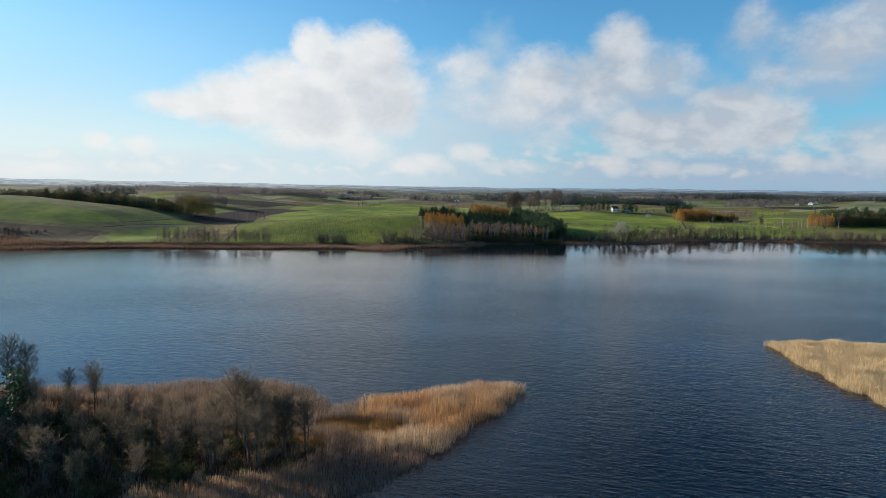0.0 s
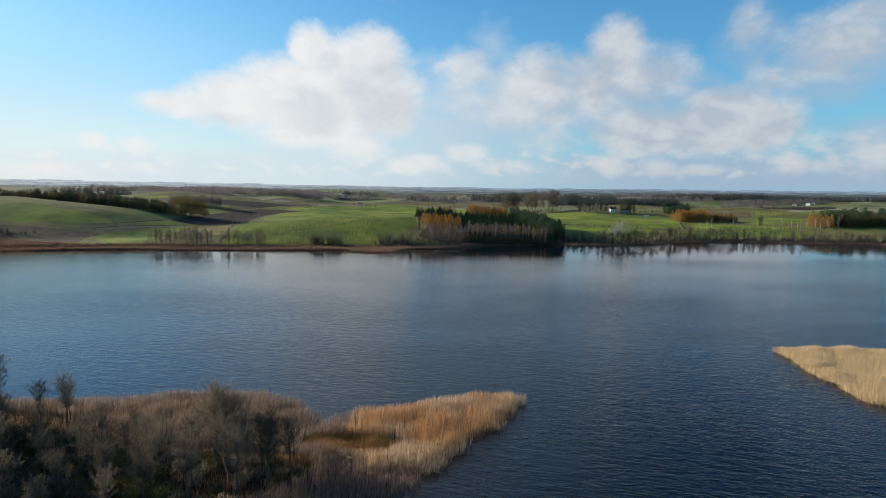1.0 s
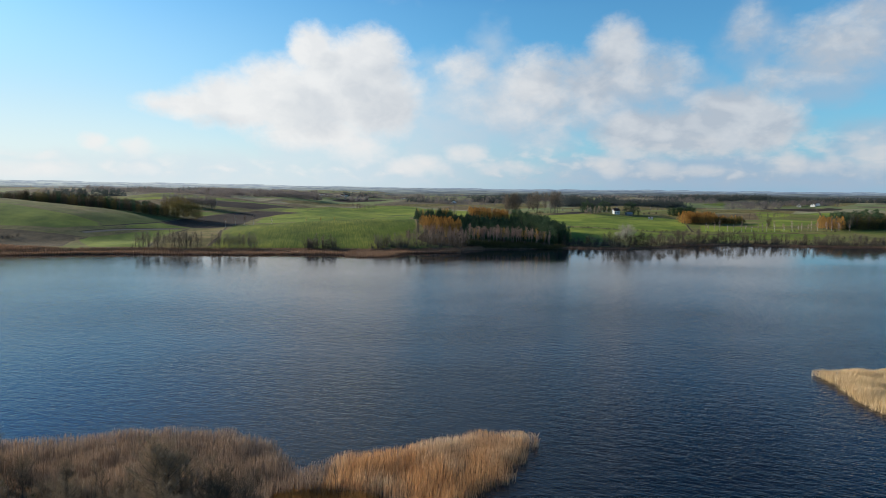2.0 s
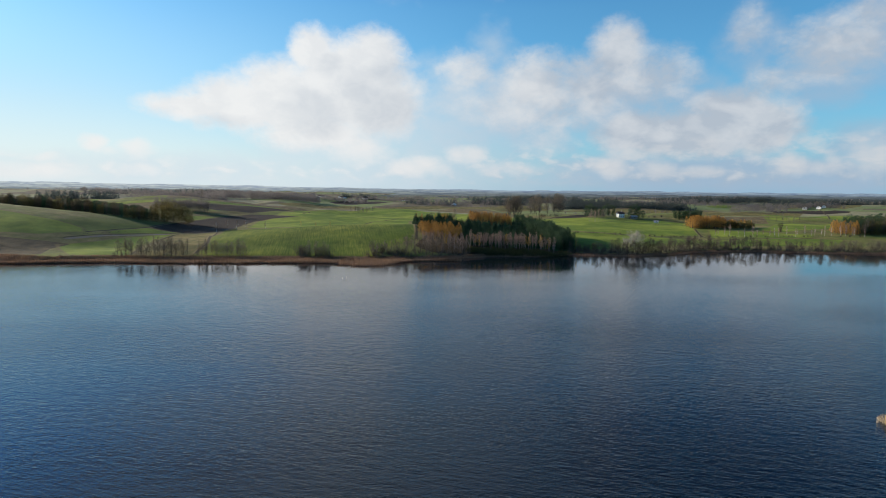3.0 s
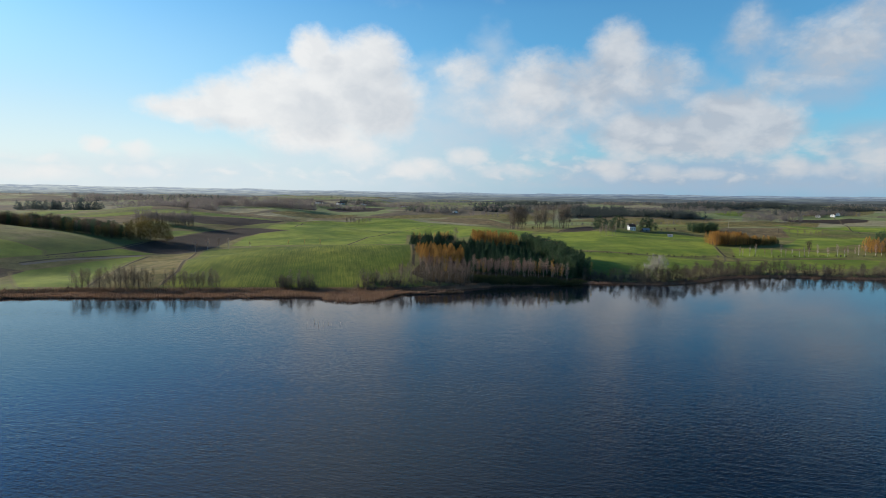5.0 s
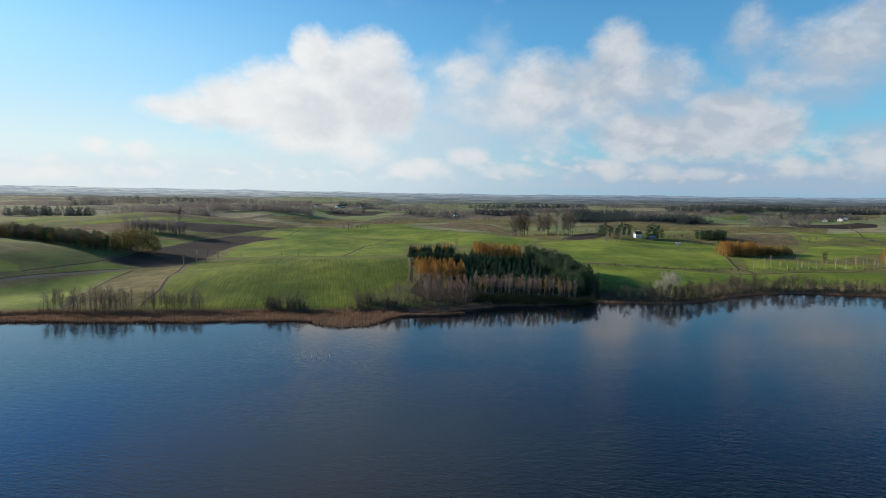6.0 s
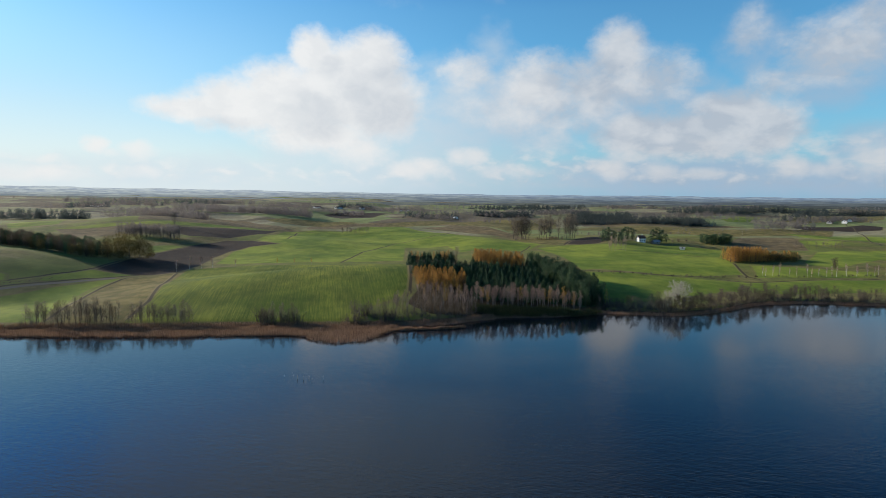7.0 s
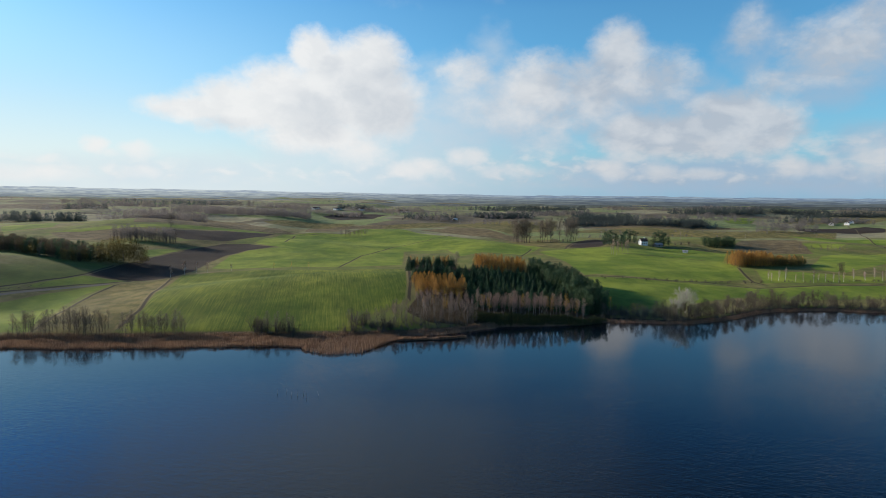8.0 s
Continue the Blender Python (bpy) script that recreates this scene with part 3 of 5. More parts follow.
def ground():
    xs = spaced([(-4990, 170), (-1500, 45), (-520, 5), (-330, 2.4), (330, 2.4), (520, 5), (1500, 45), (4990, 170)])
    ys = spaced([(-1500, 150), (0, 10), (50, 3), (150, 3), (300, 6), (325, 2), (640, 2), (900, 4), (1400, 10), (4990, 90)])
    X, Y = np.meshgrid(xs, ys)
    Z = height(X, Y)
    nx, ny = len(xs), len(ys)
    verts = np.stack([X, Y, Z], -1).reshape(-1, 3)
    i = (np.arange(ny - 1)[:, None] * nx + np.arange(nx - 1)[None]).ravel()
    faces = np.stack([i, i + 1, i + nx + 1, i + nx], 1)
    mesh = bpy.data.meshes.new("ground")
    mesh.from_pydata(verts.tolist(), [], faces.tolist())
    mesh.polygons.foreach_set("use_smooth", np.ones(len(faces), bool))
    x, y = verts[:, 0], verts[:, 1]

    def keep(name, values):
        mesh.attributes.new(name, "FLOAT", "POINT").data.foreach_set("value", np.clip(values, -40, 40).astype(np.float32))

    for name, lots in LOTS.items():
        keep(name, np.max([inside(x, y, lot) for lot in lots], 0) if name != "litter" else np.maximum.reduce(
            [inside(x, y, lot) for lot in lots] + [3.2 - np.abs(y - shore(x) - 1), np.where(y < 200, 10.0, -40.0)]))
    gaps = np.array([near_line(x, y, line) for line in TRACKS])
    nearest = gaps.argmin(0)
    keep("track", gaps.min(0))
    keep("track_side", np.take_along_axis(np.array([side_of_line(x, y, line) for line in TRACKS]), nearest[None], 0)[0])
    keep("lane", near_line(x, y, LANE))
    mesh.materials.append(GROUND)
    ob = new("ground", mesh)
    return tagged(ob, "rolling autumn farmland with green and ploughed fields round the lake", "ground", kind="structure")


ground()
pond = bpy.data.meshes.new("water")
pond.from_pydata([(-2500, -400, 0), (2500, -400, 0), (2500, 560, 0), (-2500, 560, 0)], [], [(0, 1, 2, 3)])
pond.materials.append(WATER)
tagged(new("water", pond), "dark blue rippled lake water reflecting clouds and shore", "lake", kind="structure")


# Plant meshes ------------------------------------------------------------------
class Soup:
    """Corners and faces gathered for one mesh."""

    def __init__(self):
        self.v, self.f = [], []

    def tube(self, p, r, q, s, n=4):
        p, q = Vector(p), Vector(q)
        axis = (q - p).normalized()
        side = axis.orthogonal().normalized()
        other = axis.cross(side)
        k = len(self.v)
        for c, rad in ((p, r), (q, s)):
            for i in range(n):
                a = 6.2832 * i / n
                self.v.append(tuple(c + (side * math.cos(a) + other * math.sin(a)) * rad))
        for i in range(n):
            j = (i + 1) % n
            self.f.append((k + i, k + j, k + n + j, k + n + i))

    def spike(self, p, q, width, rnd):
        """A thin tapering blade from p to q."""
        p, q = Vector(p), Vector(q)
        side = (q - p).cross(Vector((rnd.uniform(-1, 1), rnd.uniform(-1, 1), rnd.uniform(-1, 1))))
        side = side.normalized() * width * 0.5 if side.length > 1e-6 else Vector((width * 0.5, 0, 0))
        k = len(self.v)
        self.v += [tuple(p - side), tuple(p + side), tuple(q)]
        self.f.append((k, k + 1, k + 2))

    def leaf(self, c, size, rnd, flat=0.0):
        """A small tilted four-cornered clump of leaves."""
        a = Vector((rnd.gauss(0, 1), rnd.gauss(0, 1), rnd.gauss(0, 1) * (1 - flat))).normalized()
        b = a.cross(Vector((rnd.gauss(0, 1), rnd.gauss(0, 1), rnd.gauss(0, 1)))).normalized()
        c, k = Vector(c), len(self.v)
        self.v += [tuple(c - a * size), tuple(c - b * size * 0.6), tuple(c + a * size), tuple(c + b * size * 0.6)]
        self.f.append((k, k + 1, k + 2, k + 3))

    def mesh(self, name, mat):
        m = bpy.data.meshes.new(name)
        m.from_pydata(self.v, [], self.f)
        m.materials.append(mat)
        return m


def part(name, mesh, parent, label=""):
    ob = new(name, mesh)
    ob.parent = parent
    return tagged(ob, label)


def bare_tree(rnd, tall, spread, limbs=16, sprays=6, twigs=4, first=0.3, stout=1.0, thin=1.0, lean=0.0):
    """A leafless broadleaf: trunk with limbs, and a crown of branchlets and twigs."""
    wood, crown = Soup(), Soup()
    line = [Vector((0, 0, -0.4))]
    drift = Vector((rnd.uniform(-1, 1), rnd.uniform(-1, 1), 0)) * 0.05 * tall
    for i in range(1, 8):
        k = i / 7
        line.append(Vector((drift.x * k + rnd.gauss(0, 0.012) * tall + lean * k * tall, drift.y * k + rnd.gauss(0, 0.012) * tall, tall * 0.96 * k)))
    base = 0.0105 * tall * stout + 0.03

    def girth(k):
        return max(0.015, base * (1 - 0.93 * k))

    for i in range(7):
        wood.tube(line[i], girth(i / 7), line[i + 1], girth((i + 1) / 7), 6 if i < 3 else 4)
    for n in range(limbs):
        k = first + (0.97 - first) * (n + rnd.random() * 0.8) / limbs
        at = k * 7
        root = line[min(6, int(at))].lerp(line[min(6, int(at)) + 1], at - int(at))
        a = n * 2.4 + rnd.uniform(-0.5, 0.5)
        reach = spread * (0.35 + 0.75 * math.sin(math.pi * min(1, (k - first) / (1.02 - first)) ** 0.75)) * rnd.uniform(0.7, 1.15)
        rise = rnd.uniform(0.5, 1.0) * (0.5 + 0.8 * k)
        way = Vector((math.cos(a), math.sin(a), rise)).normalized()
        p, r = root, girth(k) * 0.55 + 0.008 * stout
        for s in range(3):
            way = (way + Vector((rnd.gauss(0, 0.16), rnd.gauss(0, 0.16), 0.10))).normalized()
            q = p + way * reach / 3
            wood.tube(p, r, q, r * 0.62, 3)
            for b in range(sprays // 3 + (s > 0)):
                start = p.lerp(q, rnd.random())
                side = (way * 0.7 + Vector((rnd.gauss(0, 0.6), rnd.gauss(0, 0.6), rnd.gauss(0.25, 0.45)))).normalized()
                tip = start + side * reach * rnd.uniform(0.22, 0.48)
                crown.spike(start, tip, 0.035 * thin, rnd)
                for _ in range(twigs):
                    f = start.lerp(tip, rnd.uniform(0.25, 1))
                    crown.spike(f, f + (side + Vector((rnd.gauss(0, 0.6), rnd.gauss(0, 0.6), rnd.gauss(0.1, 0.5)))).normalized() * reach * rnd.uniform(0.12, 0.28), 0.022 * thin, rnd)
            p, r = q, r * 0.62
    return wood, crown


def conifer(rnd, tall, wide, whorls=13, arms=8, droop=0.25, fill=3):
    wood, crown = Soup(), Soup()
    wood.tube((0, 0, -0.4), 0.013 * tall + 0.03, (0, 0, tall * 0.5), 0.008 * tall, 5)
    wood.tube((0, 0, tall * 0.5), 0.008 * tall, (0, 0, tall), 0.01, 4)
    for w in range(whorls):
        k = w / (whorls - 1)
        z = tall * (0.06 + 0.92 * k)
        reach = wide * (1 - k) ** 0.85 * rnd.uniform(0.85, 1.1) + 0.12
        for a in range(arms):
            t = 6.2832 * (a + 0.5 * (w % 2)) / arms + rnd.uniform(-0.25, 0.25)
            r = reach * rnd.uniform(0.75, 1.15)
            out = Vector((math.cos(t), math.sin(t), 0))
            side = Vector((-out.y, out.x, 0))
            tip = out * r + Vector((0, 0, z - droop * r + rnd.uniform(-0.1, 0.1)))
            mid = out * r * 0.5 + Vector((0, 0, z + 0.05 * r))
            half = 0.24 * r + 0.08
            i = len(crown.v)
            crown.v += [(0, 0, z + 0.15), tuple(mid - side * half - Vector((0, 0, 0.22 * r))), tuple(tip), tuple(mid + side * half - Vector((0, 0, 0.22 * r))), tuple(mid + Vector((0, 0, 0.06)))]
            crown.f += [(i, i + 1, i + 4), (i + 1, i + 2, i + 4), (i + 2, i + 3, i + 4), (i + 3, i, i + 4)]
            for _ in range(fill - 1):
                c = out * r * rnd.uniform(0.4, 1.0) + side * rnd.gauss(0, 0.18) * r + Vector((0, 0, z - rnd.uniform(0, 0.45) * r * 0.6))
                crown.leaf(c, 0.10 + 0.13 * r, rnd, 0.3)
    crown.spike((0, 0, tall * 0.95), (0, 0, tall * 1.03), 0.12, rnd)
    return wood, crown


def larch(rnd, tall, wide, clumps=620):
    """A cone of loose needle clumps on near-level branches."""
    wood, crown = Soup(), Soup()
    wood.tube((0, 0, -0.4), 0.012 * tall + 0.03, (0, 0, tall * 0.55), 0.007 * tall, 5)
    wood.tube((0, 0, tall * 0.55), 0.007 * tall, (0, 0, tall), 0.01, 4)
    arms = 46
    for n in range(arms):
        k = (n + rnd.random()) / arms
        z, t = tall * (0.10 + 0.88 * k), n * 2.399 + rnd.uniform(-0.3, 0.3)
        r = (wide * (1 - k) ** 0.75 + 0.12) * rnd.uniform(0.7, 1.15)
        out = Vector((math.cos(t), math.sin(t), 0))
        root, tip = Vector((0, 0, z)), out * r + Vector((0, 0, z + rnd.uniform(-0.1, 0.25) * r))
        wood.tube(root, 0.03, tip, 0.008, 3)
        for _ in range(clumps // arms):
            c = root.lerp(tip, rnd.uniform(0.25, 1.05)) + Vector((rnd.gauss(0, 0.12), rnd.gauss(0, 0.12), rnd.gauss(-0.1, 0.14))) * (0.4 + r * 0.5)
            crown.leaf(c, rnd.uniform(0.10, 0.22), rnd)
    crown.spike((0, 0, tall * 0.93), (0, 0, tall * 1.02), 0.15, rnd)
    return wood, crown


def leafy(rnd, tall, wide, clumps=700, low=0.25, leaf=0.24):
    """A broadleaf that still holds its leaves, as many small clumps on several boughs."""
    wood, crown = bare_tree(rnd, tall * 0.95, wide * 0.8, 10, 3, 1, low, 1.1)
    lobes = [(Vector((math.cos(n * 2.4) * wide * 0.5 * rnd.random(), math.sin(n * 2.4) * wide * 0.5 * rnd.random(), tall * (low + (0.92 - low) * (n + 0.6) / 9))), rnd.uniform(0.28, 0.5) * wide) for n in range(9)]
    for _ in range(clumps):
        c, r = rnd.choice(lobes)
        w = Vector((rnd.gauss(0, 1), rnd.gauss(0, 1), rnd.gauss(0, 0.9))).normalized() * r * rnd.uniform(0.55, 1.08)
        crown.leaf(c + w, leaf * rnd.uniform(0.6, 1.3), rnd)
    return wood, crown


def shrub(rnd, tall, wide, stems=26, twigs=7, leaves=0):
    wood, crown = Soup(), Soup()
    for n in range(stems):
        a, lean = rnd.uniform(0, 6.28), rnd.uniform(0.05, 1.0)
        p = Vector((math.cos(a), math.sin(a), 0)) * rnd.uniform(0, 0.25) * wide + Vector((0, 0, -0.2))
        q = Vector((math.cos(a) * lean * wide * 0.5, math.sin(a) * lean * wide * 0.5, tall * rnd.uniform(0.55, 1.0) * (1.05 - 0.35 * lean)))
        wood.tube(p, 0.03, p.lerp(q, 0.6), 0.015, 3)
        crown.spike(p.lerp(q, 0.55), q, 0.035, rnd)
        for _ in range(twigs):
            f = p.lerp(q, rnd.uniform(0.3, 1))
            crown.spike(f, f + Vector((rnd.gauss(0, 0.3), rnd.gauss(0, 0.3), rnd.uniform(0.0, 0.5))) * (0.35 * wide + 0.2), 0.03, rnd)
        for _ in range(leaves):
            crown.leaf(p.lerp(q, rnd.uniform(0.25, 1)) + Vector((rnd.gauss(0, 0.2), rnd.gauss(0, 0.2), rnd.gauss(0, 0.15))) * wide * 0.5, rnd.uniform(0.06, 0.15), rnd)
    return wood, crown


KINDS = {}


def kind(name, category, builders, wood_mat, crown_mat, crown="crown", trunk="trunk"):
    """Meshes for a few plants of one kind; each planted one shares them."""
    KINDS[name] = (category, trunk, crown, [(w.mesh(trunk, wood_mat), c.mesh(crown, crown_mat)) for w, c in builders])


def seeded(n):
    return random.Random(n)


kind("spruce", "tree", [conifer(seeded(n), 10, 3.0, 15, 10, 0.25, 4) for n in range(3)], BARK, SPRUCE)
kind("pine", "tree", [leafy(seeded(n + 9), 10, 2.9, 900, 0.08, 0.24) for n in range(3)], BARK, PINE)
kind("larch", "tree", [larch(seeded(n + 20), 10, 2.5, 820) for n in range(4)], BARK, LARCH)
kind("birch", "tree", [bare_tree(seeded(n + 30), 10, 1.6, 26, 8, 5, 0.34, 0.6, 2.1) for n in range(4)], BIRCH_BARK, BIRCH_TWIG)
kind("white_birch", "tree", [bare_tree(seeded(n + 230), 10, 1.9, 26, 9, 5, 0.25, 0.8, 2.6) for n in range(3)], WHITE_BARK, BIRCH_TWIG)
kind("golden_birch", "tree", [leafy(seeded(n + 34), 10, 1.8, 320, 0.3, 0.16) for n in range(2)], BIRCH_BARK, GOLD)
kind("alder", "tree", [bare_tree(seeded(n + 40), 10, 1.9, 28, 12, 6, 0.2, 0.5, 0.95) for n in range(6)], BARK, TWIG)
# broad dark-twigged bare trees of no certain species
kind("leafless_tree", "tree", [bare_tree(seeded(n + 46), 10, 3.0, 30, 12, 6, 0.14, 0.75, 1.15) for n in range(5)], BARK, DARK_TWIG)
kind("poplar", "tree", [bare_tree(seeded(n + 130), 10, 2.5, 36, 12, 6, 0.2, 0.8, 1.15) for n in range(3)], BARK, TWIG)
kind("willow", "tree", [bare_tree(seeded(n + 50), 8, 4.4, 36, 15, 7, 0.10, 1.4, 1.5) for n in range(2)], BARK, PALE_TWIG)
kind("oak", "tree", [leafy(seeded(n + 60), 10, 4.6, 900, 0.12, 0.30) for n in range(3)], BARK, RUSSET)
kind("golden_oak", "tree", [leafy(seeded(n + 66), 10, 5.4, 1500, 0.08, 0.26) for n in range(2)], BARK, OLIVE)
kind("shrub", "shrub", [shrub(seeded(n + 70), 2.6, 3.0) for n in range(4)], BARK, DARK_TWIG, "crown", "stem")
kind("leafy_shrub", "shrub", [shrub(seeded(n + 80), 2.2, 2.8, 22, 4, 26) for n in range(4)], BARK, SCRUB, "crown", "stem")
kind("near_alder", "tree", [bare_tree(seeded(n + 90), 10, 2.7, 30, 15, 7, 0.40, 1.7, 1.35) for n in range(6)], BARK, SPIT_TWIG)
kind("near_birch", "tree", [bare_tree(seeded(n + 96), 10, 1.7, 22, 9, 5, 0.35, 1.2, 1.3) for n in range(3)], BARK, SPIT_TWIG)
kind("near_shrub", "shrub", [shrub(seeded(n + 270), 2.6, 3.0, 30, 9) for n in range(4)], BARK, SPIT_TWIG, "crown", "stem")
kind("grey_birch", "tree", [bare_tree(seeded(n + 280), 10, 1.9, 26, 8, 5, 0.2, 0.8, 1.7) for n in range(3)], BARK, HAZY_TWIG)
NAMES = {"white_birch": "birch", "golden_birch": "birch", "near_alder": "alder", "near_birch": "birch", "golden_oak": "oak", "leafy_shrub": "shrub", "near_shrub": "shrub", "grey_birch": "birch"}


def plant_one(name, x, y, tall, label, group, rnd, sink=0.0, squeeze=1.0):
    category, trunk, crown, shapes = KINDS[name]
    wood, leaves = shapes[rnd.randrange(len(shapes))]
    root = new(NAMES.get(name, name))
    part(trunk, wood, root)
    part(crown, leaves, root)
    size = tall / {"shrub": 2.6, "near_shrub": 2.6, "leafy_shrub": 2.2, "willow": 8}.get(name, 10)
    z = float(height(x, y))
    root.matrix_basis = Matrix.LocRotScale((x, y, z - sink), Euler((rnd.gauss(0, 0.025), rnd.gauss(0, 0.025), rnd.uniform(0, 6.28))), (size * squeeze, size * squeeze, size))
    return tagged(root, label, category, group)


def scatter(lot, gap, seed):
    """Uneven rows of places inside an outline, about gap metres apart."""
    rnd = seeded(seed)
    xs, ys = [p[0] for p in lot], [p[1] for p in lot]
    y, row, found = min(ys), 0, []
    while y < max(ys):
        x = min(xs) + gap * 0.5 * (row % 2)
        while x < max(xs):
            px, py = x + rnd.gauss(0, 0.18) * gap, y + rnd.gauss(0, 0.18) * gap
            if inside(np.array([px]), np.array([py]), lot)[0] > 0:
                found.append((px, py))
            x += gap
        y, row = y + gap * 0.87, row + 1
    return found


def stand(lot, gap, seed, choices, group, squeeze=1.0):
    """A wood: choices are rows of kind, share, least and greatest height, label."""
    rnd = seeded(seed + 1)
    for x, y in scatter(lot, gap, seed):
        pick, at = rnd.random() * sum(c[1] for c in choices), 0
        while pick > choices[at][1] and at < len(choices) - 1:
            pick, at = pick - choices[at][1], at + 1
        name, _, low, high, label = choices[at]
        plant_one(name, x, y, rnd.uniform(low, high), label, group, rnd, 0.0, squeeze)


def thicket(name, kind_name, places, low, high, label, seed):
    """Many shrubs grown into one mass, joined into one mesh."""
    rnd, v, f, which, at = np.random.RandomState(seed), [], [], [], 0
    shapes = KINDS[kind_name][3]
    flats = []
    for pair in shapes:
        for slot, m in enumerate(pair):
            co = np.empty(len(m.vertices) * 3, np.float32)
            m.vertices.foreach_get("co", co)
            flats.append((slot, co.reshape(-1, 3), [tuple(p.vertices) for p in m.polygons]))
    for x, y in places:
        pick, size, turn = rnd.randint(len(shapes)), rnd.uniform(low, high) / (2.2 if kind_name == "leafy_shrub" else 2.6), rnd.rand() * 6.283
        c, s, z = math.cos(turn), math.sin(turn), float(height(x, y))
        for slot, co, polys in flats[2 * pick:2 * pick + 2]:
            v.append(np.stack([x + size * (co[:, 0] * c - co[:, 1] * s), y + size * (co[:, 0] * s + co[:, 1] * c), z + size * co[:, 2]], -1))
            f += [tuple(i + at for i in p) for p in polys]
            which += [slot] * len(polys)
            at += len(co)
    mesh = bpy.data.meshes.new(name)
    mesh.from_pydata(np.concatenate(v).tolist(), [], f)
    for m in shapes[0]:
        mesh.materials.append(m.materials[0])
    mesh.polygons.foreach_set("material_index", which)
    return tagged(new(name, mesh), label, "shrubs", kind="stuff")


# Far shore wood ------------------------------------------------------------------
SPRUCE_LABEL = "dark green spruce standing close in the lakeside plantation"
LARCH_LABEL = "orange autumn larch standing in a block of the plantation"
BIRCH_LABEL = "slender leafless birch with pale trunk along the wood's edge"
stand([(-17, 426), (9, 428), (9, 448), (-20, 448)], 3.4, 101, [("larch", 1, 6.0, 8.2, LARCH_LABEL)], "front larch block", 1.35)
stand([(17, 484), (48, 484), (47, 502), (17, 502)], 3.4, 102, [("larch", 1, 9.2, 11.8, LARCH_LABEL)], "back larch block", 1.2)
stand([(11, 419), (66, 419), (64, 446), (54, 470), (46, 482), (16, 482), (12, 474), (-14, 474), (-20, 460), (-18, 450), (11, 449)], 4.4, 103,
      [("spruce", 1, 5.6, 9.0, SPRUCE_LABEL)], "plantation spruces", 1.2)
stand([(48, 486), (62, 452), (68, 418), (81, 420), (84, 450), (72, 488), (52, 504)], 3.9, 104,
      [("pine", 0.8, 10.0, 12.8, "bushy green pine on the plantation's edge"), ("spruce", 0.3, 8, 10, SPRUCE_LABEL)], "plantation pines")
stand([(-25, 492), (2, 490), (3, 504), (-26, 506)], 3.6, 105,
      [("spruce", 0.75, 8.5, 10.5, SPRUCE_LABEL), ("larch", 0.25, 9, 10.5, LARCH_LABEL)], "back corner conifers")
thicket("gap_thicket", "shrub", scatter([(-20, 477), (14, 477), (14, 488), (-20, 488)], 2.6, 106), 3.0, 5.0, "bare brown thicket in a gap of the plantation", 106)
plant_one("poplar", 5, 492, 12, "pale leafless tree rising from the plantation", "", seeded(5))
stand([(14, 404), (66, 407), (67, 417), (12, 417)], 3.1, 107,
      [("birch", 0.9, 8.0, 11.6, BIRCH_LABEL), ("golden_birch", 0.1, 9, 11, "birch still holding yellow leaves at the wood's edge")], "birches along the wood's edge")
stand([(-14, 402), (14, 402), (12, 420), (-17, 420)], 3.0, 109,
      [("birch", 0.85, 5.8, 8.2, BIRCH_LABEL), ("golden_birch", 0.15, 6, 8, "birch still holding yellow leaves at the wood's edge")], "birches along the wood's edge")
stand([(-30, 386), (-10, 386), (14, 394), (12, 401), (-14, 402), (-28, 400)], 3.5, 108,
      [("alder", 0.8, 5.5, 8.5, "grey leafless alder in the lakeside thicket"), ("birch", 0.2, 6, 9, BIRCH_LABEL)], "lakeside thicket trees")
# shrubs added in place of the black shade under the birches
thicket("wood_undergrowth", "leafy_shrub", scatter([(12, 396), (66, 401), (80, 412), (66, 408), (12, 405)], 1.9, 110), 1.8, 3.6, "undergrowth added to darken the shaded foot of the birches", 110)

# Trees along the far bank -----------------------------------------------------------
ALDER_LABEL = "grey leafless alder on the reedy lake bank"


def bank_row(x0, x1, inland0, inland1, count, low, high, seed, choices, group):
    rnd = seeded(seed)
    for n in range(count):
        x = x0 + (x1 - x0) * (n + rnd.random()) / count
        y = float(shore(x)) + rnd.uniform(inland0, inland1)
        name, label = choices[rnd.randrange(len(choices))]
        plant_one(name, x, y, rnd.uniform(low, high), label, group, rnd)


# leafless bank trees, species not known
E = ("leafless_tree", "grey leafless tree on the brushy lake bank")
A, S = ("alder", ALDER_LABEL), ("shrub", "tangled leafless shrub on the lake bank")
bank_row(-179, -144, 1, 9, 56, 6.5, 11.0, 201, [A], "western bank alders")
bank_row(-139, -112, 1, 8, 40, 5.5, 9.0, 202, [A], "western bank alders")
bank_row(-83, -66, 1, 6, 28, 5.5, 8.6, 203, [A, A, S], "western bank alders")
bank_row(-46, -22, 2, 14, 22, 4.5, 8.0, 204, [A, A, S], "lakeside thicket trees")


def bank_spots(x0, x1, inland0, inland1, count, seed):
    rnd = seeded(seed)
    found = []
    for n in range(count):
        x = x0 + (x1 - x0) * (n + rnd.random()) / count
        found.append((x, float(shore(x)) + rnd.uniform(inland0, inland1)))
    return found


